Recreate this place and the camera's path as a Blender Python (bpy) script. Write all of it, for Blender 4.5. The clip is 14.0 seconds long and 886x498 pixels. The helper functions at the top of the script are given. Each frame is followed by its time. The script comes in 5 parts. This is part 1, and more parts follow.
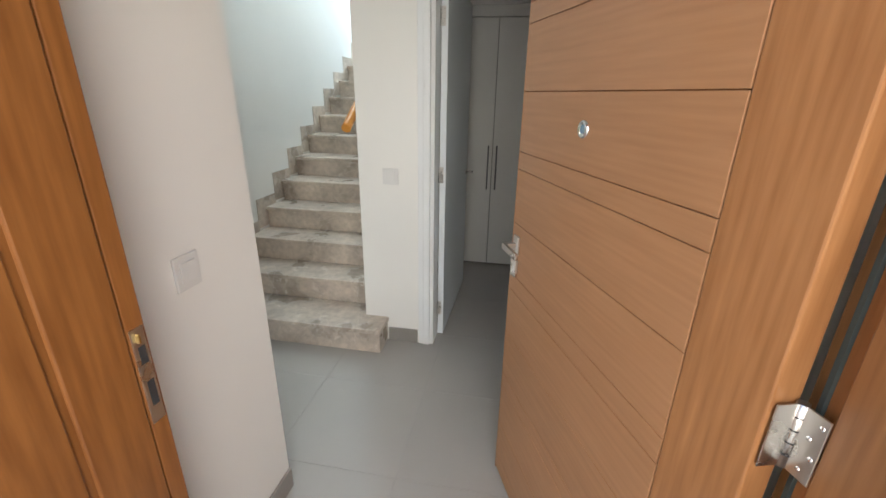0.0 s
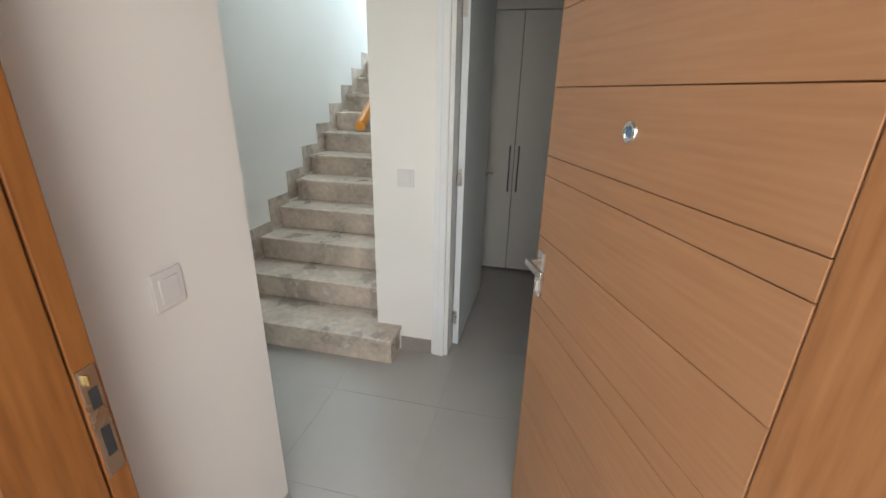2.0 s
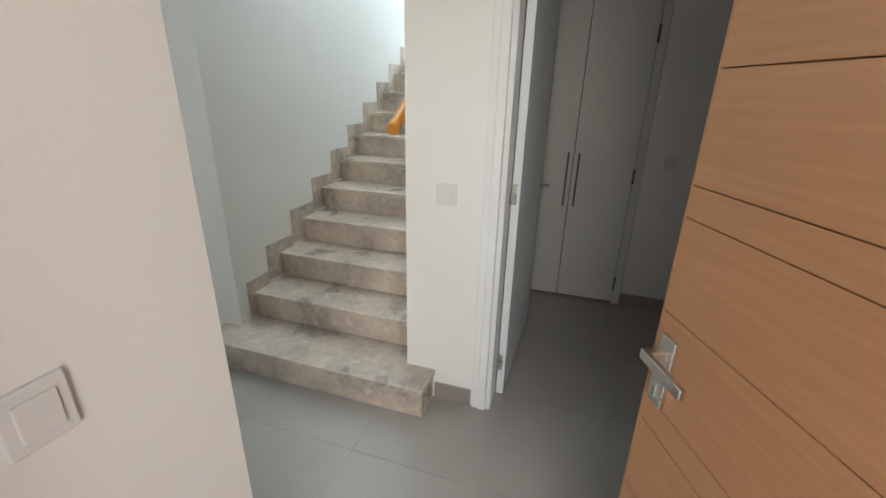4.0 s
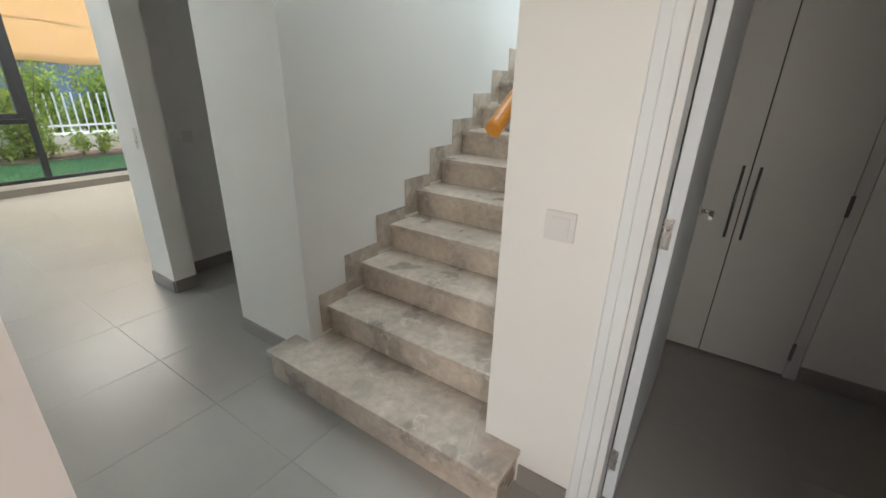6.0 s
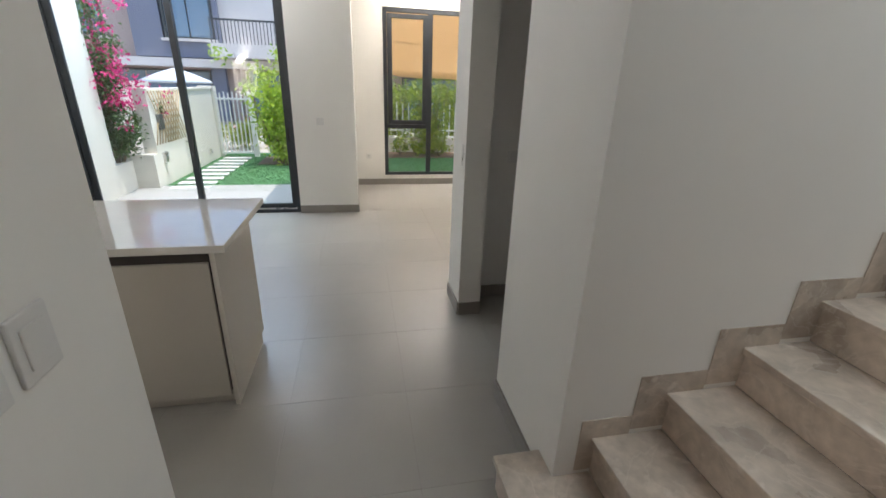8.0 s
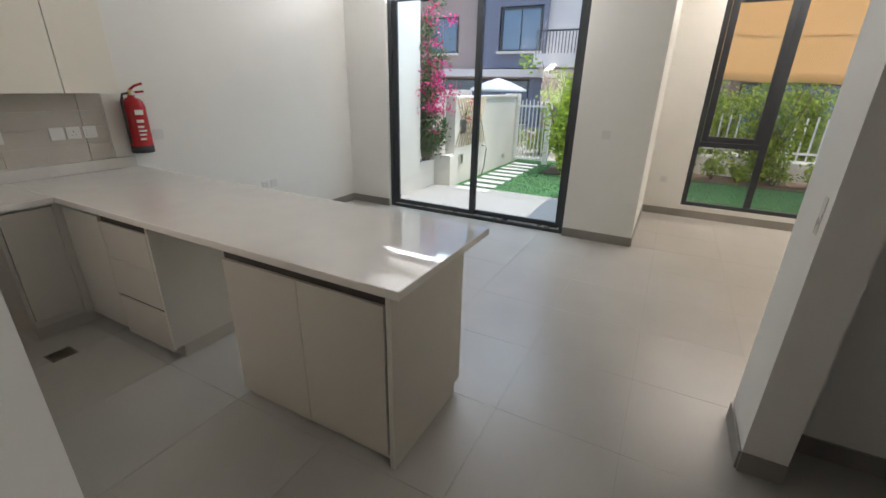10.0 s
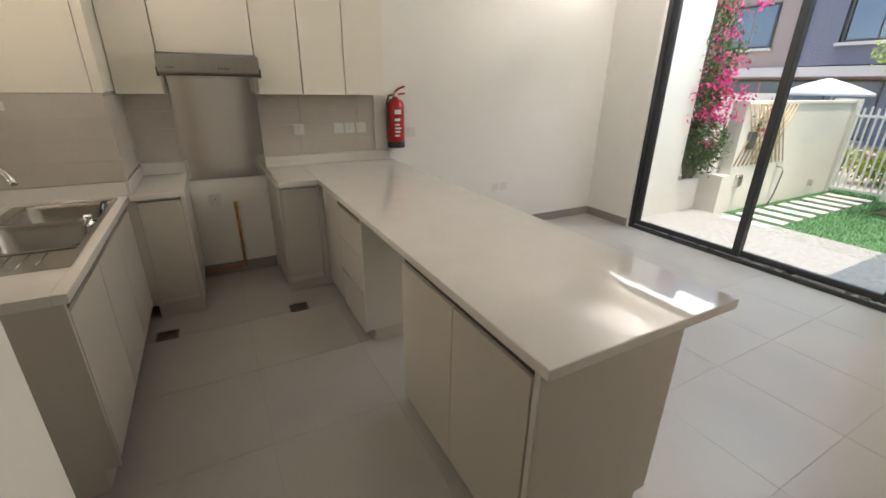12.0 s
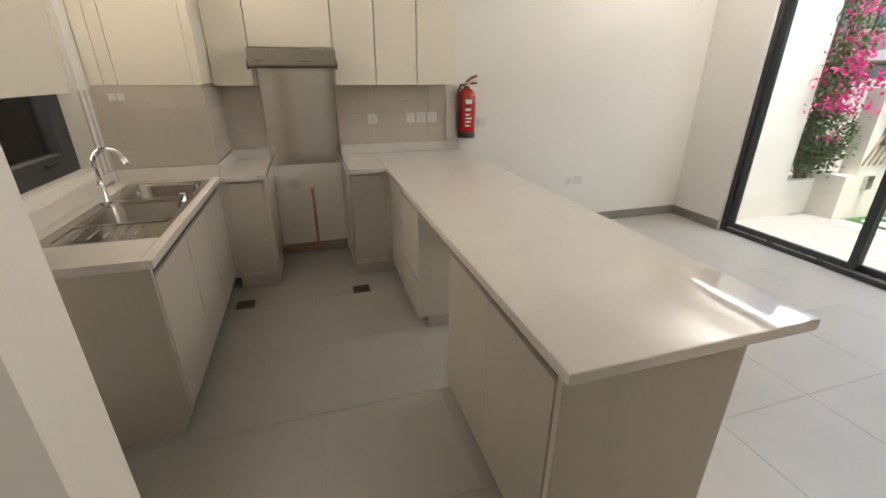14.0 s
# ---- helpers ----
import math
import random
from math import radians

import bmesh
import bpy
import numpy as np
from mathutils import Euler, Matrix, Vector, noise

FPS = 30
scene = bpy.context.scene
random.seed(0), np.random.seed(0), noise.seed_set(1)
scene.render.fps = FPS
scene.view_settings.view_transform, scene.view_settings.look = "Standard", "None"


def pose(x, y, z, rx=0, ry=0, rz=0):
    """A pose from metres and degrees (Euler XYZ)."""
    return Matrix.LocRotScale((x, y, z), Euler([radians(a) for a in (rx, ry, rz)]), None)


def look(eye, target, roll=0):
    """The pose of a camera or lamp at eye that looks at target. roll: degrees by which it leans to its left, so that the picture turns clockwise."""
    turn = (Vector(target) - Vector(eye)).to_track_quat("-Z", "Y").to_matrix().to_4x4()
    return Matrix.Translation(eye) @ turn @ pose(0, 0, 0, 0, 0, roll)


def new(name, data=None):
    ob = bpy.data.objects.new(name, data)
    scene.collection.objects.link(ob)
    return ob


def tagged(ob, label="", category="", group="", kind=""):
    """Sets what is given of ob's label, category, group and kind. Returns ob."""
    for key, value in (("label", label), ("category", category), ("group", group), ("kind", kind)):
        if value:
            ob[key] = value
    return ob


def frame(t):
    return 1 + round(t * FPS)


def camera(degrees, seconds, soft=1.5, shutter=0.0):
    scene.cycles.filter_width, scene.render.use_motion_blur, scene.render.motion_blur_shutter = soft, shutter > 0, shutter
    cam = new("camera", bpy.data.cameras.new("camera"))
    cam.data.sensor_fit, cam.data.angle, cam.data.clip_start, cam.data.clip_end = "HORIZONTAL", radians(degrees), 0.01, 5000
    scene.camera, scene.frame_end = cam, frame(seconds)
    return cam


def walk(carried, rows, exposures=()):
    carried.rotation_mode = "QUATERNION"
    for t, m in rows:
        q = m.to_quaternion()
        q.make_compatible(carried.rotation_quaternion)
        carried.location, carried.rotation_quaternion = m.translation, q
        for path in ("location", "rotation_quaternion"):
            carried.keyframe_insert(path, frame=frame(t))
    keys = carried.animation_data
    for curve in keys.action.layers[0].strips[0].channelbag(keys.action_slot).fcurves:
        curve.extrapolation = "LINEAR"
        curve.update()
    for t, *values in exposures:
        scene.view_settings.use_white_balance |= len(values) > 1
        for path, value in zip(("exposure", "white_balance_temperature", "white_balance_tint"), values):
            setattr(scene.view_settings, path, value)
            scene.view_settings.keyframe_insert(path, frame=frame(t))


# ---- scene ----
cam = camera(93.2, 14.0, soft=1.6)
PATH = [
    (0, (0.307, 0.261, 1.635), (-0.02, 2.11, 0.945), 1.0),
    (0.5, (0.311, 0.261, 1.635), (-0.04, 2.106, 0.947), 1.1),
    (1, (0.339, 0.274, 1.634), (-0.04, 2.113, 0.947), 1.3),
    (1.5, (0.352, 0.321, 1.633), (-0.046, 2.154, 0.938), 1.3),
    (2, (0.283, 0.431, 1.629), (-0.128, 2.259, 0.929), 1.3),
    (2.5, (0.194, 0.544, 1.641), (-0.229, 2.368, 0.938), 1.2),
    (3, (0.154, 0.656, 1.63), (-0.301, 2.471, 0.926), 1.1),
    (5.3, (0.014, 1.273, 1.587), (-0.763, 2.966, 0.86), 1.5),
    (5.5, (-0.007, 1.325, 1.596), (-0.822, 2.991, 0.847), 1.3),
    (6, (-0.067, 1.46, 1.581), (-1.097, 3.006, 0.84), 1.5),
    (6.5, (-0.168, 1.666, 1.575), (-1.503, 2.955, 0.828), 1.5),
    (7, (-0.325, 1.811, 1.571), (-1.893, 2.804, 0.827), 1.2),
    (7.5, (-0.513, 1.95, 1.588), (-2.246, 2.633, 0.859), 1.5),
    (9.8, (-1.429, 2.165, 1.578), (-3.141, 1.431, 0.852), 1.5),
    (10, (-1.505, 2.18, 1.583), (-3.159, 1.319, 0.858), 1.3),
    (10.5, (-1.645, 2.188, 1.587), (-3.126, 1.052, 0.869), 1.0),
    (11, (-1.752, 2.116, 1.575), (-3.039, 0.762, 0.859), 0.8),
    (11.5, (-1.833, 2.054, 1.574), (-2.92, 0.535, 0.858), 0.9),
    (12, (-1.946, 2.069, 1.568), (-2.839, 0.435, 0.839), 0.9),
    (12.5, (-2.045, 2.139, 1.566), (-2.771, 0.431, 0.821), 1.0),
    (13, (-2.078, 2.147, 1.558), (-2.684, 0.399, 0.799), 0.7),
    (13.5, (-2.085, 2.129, 1.559), (-2.637, 0.366, 0.792), 0.3),
    (14, (-2.077, 2.116, 1.563), (-2.623, 0.353, 0.793), 0.1),
]
walk(cam, [(t, look(eye, target, roll)) for t, eye, target, roll in PATH],
     [(0.0, 1.9, 5900, 6), (3.0, 1.85, 5900, 6), (5.5, 1.95, 6050, 8), (6.5, 1.55, 6100, 10), (7.5, 1.45, 6250, 14), (10.0, 1.15, 6450, 15), (11.0, 1.2, 6850, 16), (12.5, 1.5, 7250, 17), (14.0, 1.6, 7250, 17)])

# ---- world, sun, large lights ----
SUN = Vector((0.04, 0.19, 1.0)).normalized()
world = bpy.data.worlds.new("sky")
scene.world = world
world.use_nodes = True
wn = world.node_tree
sky = wn.nodes.new("ShaderNodeTexSky")
sky.sky_type = "NISHITA"
sky.sun_disc = False
sky.sun_elevation = math.asin(SUN.z)
sky.sun_rotation = math.atan2(SUN.x, SUN.y)
wn.links.new(sky.outputs[0], wn.nodes["Background"].inputs[0])
wn.nodes["Background"].inputs[1].default_value = 0.15


def lamp(name, kind, m, energy, colour=(1, 1, 1), size=(1, 1), angle=0.009):
    data = bpy.data.lights.new(name, kind)
    data.energy, data.color = energy, colour
    if kind == "AREA":
        data.shape, data.size, data.size_y = "RECTANGLE", size[0], size[1]
    else:
        data.angle = angle
    ob = new(name, data)
    ob.matrix_world = m
    return ob


lamp("sun", "SUN", look(SUN * 30, (0, 0, 0)), 2.0, (1.0, 0.95, 0.87))
# added overhead fill for the steps; the stairwell ceiling has no opening
lamp("stairwell_fill", "AREA", look((-1.24, 4.6, 5.35), (-1.25, 4.4, 0)), 16, (0.88, 0.96, 1.0), (0.9, 3.0))
# added lamps stand in for sky light at the openings, landing window, entrance
lamp("garden_door_daylight", "AREA", look((-7.6, 0.07, 4.0), (-5.0, 0.3, 0.6)), 78, (0.66, 0.84, 1.0), (3.0, 2.2))
# unseen indoor fills at the opening heads, aimed up at the ceiling
lamp("garden_door_bounce", "AREA", look((-6.12, 0.07, 2.42), (-5.52, 0.07, 3.42)), 23, (0.95, 0.98, 1.0), (2.3, 0.4))
lamp("window_bounce", "AREA", look((-7.68, 3.48, 2.60), (-7.18, 3.48, 3.42)), 24, (1.0, 0.94, 0.86), (1.9, 0.3))
lamp("window_daylight", "AREA", look((-8.30, 3.48, 3.02), (-6.9, 3.42, 0.85)), 42, (1.0, 0.90, 0.78), (1.9, 0.6))
# unseen kitchen fill, likewise aimed at the ceiling
lamp("kitchen_ceiling_fill", "AREA", look((-0.93, -0.48, 2.06), (-1.23, -0.48, 3.06)), 8, (1.0, 0.96, 0.88), (0.18, 0.7))
lamp("landing_daylight", "AREA", look((0.2, 7.9, 4.4), (-1.2, 4.0, 1.4)), 70, (0.74, 0.89, 1.0), (1.2, 1.5))
lamp("entrance_daylight", "AREA", look((0.6, -0.8, 1.95), (-0.4, 1.6, 1.0)), 19, (1.0, 0.86, 0.72), (1.4, 1.6))


# ---- materials ----
def shader(name, colour, rough=0.5, metal=0.0, vary=0.08, scale=3.0, fine=0.0, fine_scale=120.0, bump=0.0, bump_scale=60.0,
           spec=0.5, coat=0.0, per_piece=0.0, stretch=(1, 1, 1), tint=None):
    """A principled surface with broad and fine variation, relief and, for pieces, a tone of each piece's own."""
    mat = bpy.data.materials.new(name)
    mat.use_nodes = True
    nt = mat.node_tree
    b = nt.nodes["Principled BSDF"]
    b.inputs["Roughness"].default_value = rough
    b.inputs["Metallic"].default_value = metal
    b.inputs["Specular IOR Level"].default_value = spec
    b.inputs["Coat Weight"].default_value = coat
    b.inputs["Coat Roughness"].default_value = 0.12
    mp = nt.nodes.new("ShaderNodeMapping")
    mp.inputs["Scale"].default_value = stretch
    geo = nt.nodes.new("ShaderNodeNewGeometry")
    nt.links.new(geo.outputs["Position"], mp.inputs[0])
    n1 = nt.nodes.new("ShaderNodeTexNoise")
    n1.inputs["Scale"].default_value, n1.inputs["Detail"].default_value = scale, 5
    nt.links.new(mp.outputs[0], n1.inputs["Vector"])
    dark = tuple(c * (1 - 1.6 * vary) for c in (tint or colour))
    light = tuple(min(1, c * (1 + 1.2 * vary)) for c in colour)
    ramp = nt.nodes.new("ShaderNodeValToRGB")
    ramp.color_ramp.elements[0].position, ramp.color_ramp.elements[1].position = 0.3, 0.7
    ramp.color_ramp.elements[0].color, ramp.color_ramp.elements[1].color = (*dark, 1), (*light, 1)
    nt.links.new(n1.outputs["Fac"], ramp.inputs[0])
    out = ramp.outputs[0]
    if fine:
        n2 = nt.nodes.new("ShaderNodeTexNoise")
        n2.inputs["Scale"].default_value, n2.inputs["Detail"].default_value = fine_scale, 3
        nt.links.new(mp.outputs[0], n2.inputs["Vector"])
        mr = nt.nodes.new("ShaderNodeMapRange")
        mr.inputs["From Min"].default_value, mr.inputs["From Max"].default_value = 0.3, 0.7
        mr.inputs["To Min"].default_value, mr.inputs["To Max"].default_value = 1 - fine, 1 + fine
        nt.links.new(n2.outputs["Fac"], mr.inputs["Value"])
        mx = nt.nodes.new("ShaderNodeVectorMath")
        mx.operation = "SCALE"
        nt.links.new(out, mx.inputs[0])
        nt.links.new(mr.outputs[0], mx.inputs["Scale"])
        out = mx.outputs[0]
    if per_piece:
        oi = nt.nodes.new("ShaderNodeObjectInfo")
        mr = nt.nodes.new("ShaderNodeMapRange")
        mr.inputs["To Min"].default_value, mr.inputs["To Max"].default_value = 1 - per_piece, 1 + per_piece
        nt.links.new(oi.outputs["Random"], mr.inputs["Value"])
        mx = nt.nodes.new("ShaderNodeVectorMath")
        mx.operation = "SCALE"
        nt.links.new(out, mx.inputs[0])
        nt.links.new(mr.outputs[0], mx.inputs["Scale"])
        out = mx.outputs[0]
    nt.links.new(out, b.inputs["Base Color"])
    rr = nt.nodes.new("ShaderNodeMapRange")
    rr.inputs["To Min"].default_value, rr.inputs["To Max"].default_value = max(0.02, rough * 0.85), min(1, rough * 1.15)
    nt.links.new(n1.outputs["Fac"], rr.inputs["Value"])
    nt.links.new(rr.outputs[0], b.inputs["Roughness"])
    if bump:
        n3 = nt.nodes.new("ShaderNodeTexNoise")
        n3.inputs["Scale"].default_value, n3.inputs["Detail"].default_value = bump_scale, 4
        nt.links.new(mp.outputs[0], n3.inputs["Vector"])
        bp = nt.nodes.new("ShaderNodeBump")
        bp.inputs["Strength"].default_value, bp.inputs["Distance"].default_value = bump, 0.004
        nt.links.new(n3.outputs["Fac"], bp.inputs["Height"])
        nt.links.new(bp.outputs[0], b.inputs["Normal"])
    return mat


def wood(name, c_dark, c_light, axis="Z", rough=0.38, scale=1.0, per_piece=0.06):
    """Varnished timber, its grain running along the object's own axis."""
    mat = bpy.data.materials.new(name)
    mat.use_nodes = True
    nt = mat.node_tree
    b = nt.nodes["Principled BSDF"]
    co = nt.nodes.new("ShaderNodeTexCoord")
    mp = nt.nodes.new("ShaderNodeMapping")
    long, wide = (1.0 * scale, 12.0 * scale) if axis == "Z" else (1.3 * scale, 20.0 * scale)
    mp.inputs["Scale"].default_value = {"X": (long, wide, wide), "Y": (wide, long, wide), "Z": (wide, wide, long)}[axis]
    nt.links.new(co.outputs["Object"], mp.inputs[0])
    w = nt.nodes.new("ShaderNodeTexWave")
    w.wave_type, w.rings_direction = "RINGS", "SPHERICAL"
    mp.inputs["Location"].default_value = {"X": (-0.4, 0, -1.0), "Y": (0, 0, 0), "Z": (-1.7, 0.4, -1.6)}[axis]
    w.inputs["Scale"].default_value, w.inputs["Distortion"].default_value = 1.5, 2.2
    w.inputs["Detail"].default_value, w.inputs["Detail Scale"].default_value = 3.0, 0.7
    nt.links.new(mp.outputs[0], w.inputs["Vector"])
    n = nt.nodes.new("ShaderNodeTexNoise")
    n.inputs["Scale"].default_value, n.inputs["Detail"].default_value = 5.0, 6
    nt.links.new(mp.outputs[0], n.inputs["Vector"])
    add = nt.nodes.new("ShaderNodeMath")
    add.operation = "MULTIPLY_ADD"
    nt.links.new(w.outputs["Fac"], add.inputs[0])
    add.inputs[1].default_value = 0.09 if axis == "Z" else 0.08
    half = nt.nodes.new("ShaderNodeMath")
    half.operation = "MULTIPLY"
    half.inputs[1].default_value = 0.90
    nt.links.new(n.outputs["Fac"], half.inputs[0])
    nt.links.new(half.outputs[0], add.inputs[2])
    ramp = nt.nodes.new("ShaderNodeValToRGB")
    ramp.color_ramp.elements[0].position, ramp.color_ramp.elements[1].position = 0.25, 0.8
    ramp.color_ramp.elements[0].color, ramp.color_ramp.elements[1].color = (*c_dark, 1), (*c_light, 1)
    nt.links.new(add.outputs[0], ramp.inputs[0])
    oi = nt.nodes.new("ShaderNodeObjectInfo")
    mr = nt.nodes.new("ShaderNodeMapRange")
    mr.inputs["To Min"].default_value, mr.inputs["To Max"].default_value = 1 - per_piece, 1 + per_piece
    nt.links.new(oi.outputs["Random"], mr.inputs["Value"])
    mx = nt.nodes.new("ShaderNodeVectorMath")
    mx.operation = "SCALE"
    nt.links.new(ramp.outputs[0], mx.inputs[0])
    nt.links.new(mr.outputs[0], mx.inputs["Scale"])
    nt.links.new(mx.outputs[0], b.inputs["Base Color"])
    b.inputs["Roughness"].default_value = rough
    b.inputs["Coat Weight"].default_value = 0.12
    b.inputs["Coat Roughness"].default_value = 0.3
    bp = nt.nodes.new("ShaderNodeBump")
    bp.inputs["Strength"].default_value, bp.inputs["Distance"].default_value = 0.12, 0.002
    nt.links.new(add.outputs[0], bp.inputs["Height"])
    nt.links.new(bp.outputs[0], b.inputs["Normal"])
    return mat


def marble(name):
    """Grey-beige marble with clouds, darker patches and thin pale veins."""
    mat = shader(name, (0.50, 0.43, 0.355), rough=0.28, vary=0.20, scale=3.4, fine=0.14, fine_scale=22, per_piece=0.05, bump=0.03)
    nt = mat.node_tree
    b = nt.nodes["Principled BSDF"]
    src = b.inputs["Base Color"].links[0].from_socket
    geo = nt.nodes.new("ShaderNodeNewGeometry")
    nz = nt.nodes.new("ShaderNodeTexNoise")
    nz.inputs["Scale"].default_value, nz.inputs["Detail"].default_value, nz.inputs["Distortion"].default_value = 2.3, 6, 1.6
    nt.links.new(geo.outputs["Position"], nz.inputs["Vector"])
    sub = nt.nodes.new("ShaderNodeMath")
    sub.operation = "SUBTRACT"
    sub.inputs[1].default_value = 0.5
    nt.links.new(nz.outputs["Fac"], sub.inputs[0])
    ab = nt.nodes.new("ShaderNodeMath")
    ab.operation = "ABSOLUTE"
    nt.links.new(sub.outputs[0], ab.inputs[0])
    mr = nt.nodes.new("ShaderNodeMapRange")
    mr.inputs["From Min"].default_value, mr.inputs["From Max"].default_value = 0.0, 0.014
    mr.inputs["To Min"].default_value, mr.inputs["To Max"].default_value = 0.38, 0.0
    nt.links.new(ab.outputs[0], mr.inputs["Value"])
    mix = nt.nodes.new("ShaderNodeMix")
    mix.data_type = "RGBA"
    nt.links.new(mr.outputs[0], mix.inputs["Factor"])
    nt.links.new(src, mix.inputs["A"])
    mix.inputs["B"].default_value = (0.66, 0.58, 0.50, 1)
    out = mix.outputs["Result"]
    for size, bend, lo, hi, most, tone in ((5.0, 2.5, 0.60, 0.70, 0.55, (0.72, 0.66, 0.58, 1)), (3.1, 3.0, 0.62, 0.80, 0.14, (0.24, 0.185, 0.14, 1))):
        nb = nt.nodes.new("ShaderNodeTexNoise")
        nb.inputs["Scale"].default_value, nb.inputs["Detail"].default_value, nb.inputs["Distortion"].default_value = size, 7, bend
        nt.links.new(geo.outputs["Position"], nb.inputs["Vector"])
        mb = nt.nodes.new("ShaderNodeMapRange")
        mb.inputs["From Min"].default_value, mb.inputs["From Max"].default_value = lo, hi
        mb.inputs["To Min"].default_value, mb.inputs["To Max"].default_value = 0.0, most
        nt.links.new(nb.outputs["Fac"], mb.inputs["Value"])
        mc = nt.nodes.new("ShaderNodeMix")
        mc.data_type = "RGBA"
        nt.links.new(mb.outputs[0], mc.inputs["Factor"])
        nt.links.new(out, mc.inputs["A"])
        mc.inputs["B"].default_value = tone
        out = mc.outputs["Result"]
    nt.links.new(out, b.inputs["Base Color"])
    return mat


def pane_glass(name, tint=(0.96, 0.98, 0.97)):
    mat = bpy.data.materials.new(name)
    mat.use_nodes = True
    nt = mat.node_tree
    nt.nodes.remove(nt.nodes["Principled BSDF"])
    tr, gl, mx, fr = (nt.nodes.new("ShaderNode" + k) for k in ("BsdfTransparent", "BsdfGlossy", "MixShader", "Fresnel"))
    tr.inputs[0].default_value = (*tint, 1)
    gl.inputs["Roughness"].default_value = 0.0
    fr.inputs["IOR"].default_value = 1.45
    nt.links.new(fr.outputs[0], mx.inputs[0])
    nt.links.new(tr.outputs[0], mx.inputs[1])
    nt.links.new(gl.outputs[0], mx.inputs[2])
    nt.links.new(mx.outputs[0], nt.nodes["Material Output"].inputs[0])
    return mat


def leafy(name, c0, c1, through_light=0.45):
    """Leaf surface: tone by island, some light passing through."""
    mat = bpy.data.materials.new(name)
    mat.use_nodes = True
    nt = mat.node_tree
    b = nt.nodes["Principled BSDF"]
    geo = nt.nodes.new("ShaderNodeNewGeometry")
    ramp = nt.nodes.new("ShaderNodeValToRGB")
    ramp.color_ramp.elements[0].color, ramp.color_ramp.elements[1].color = (*c0, 1), (*c1, 1)
    nt.links.new(geo.outputs["Random Per Island"], ramp.inputs[0])
    nt.links.new(ramp.outputs[0], b.inputs["Base Color"])
    b.inputs["Roughness"].default_value = 0.5
    tl, mx = nt.nodes.new("ShaderNodeBsdfTranslucent"), nt.nodes.new("ShaderNodeMixShader")
    mx.inputs[0].default_value = through_light
    nt.links.new(ramp.outputs[0], tl.inputs[0])
    nt.links.new(b.outputs[0], mx.inputs[1])
    nt.links.new(tl.outputs[0], mx.inputs[2])
    nt.links.new(mx.outputs[0], nt.nodes["Material Output"].inputs[0])
    return mat


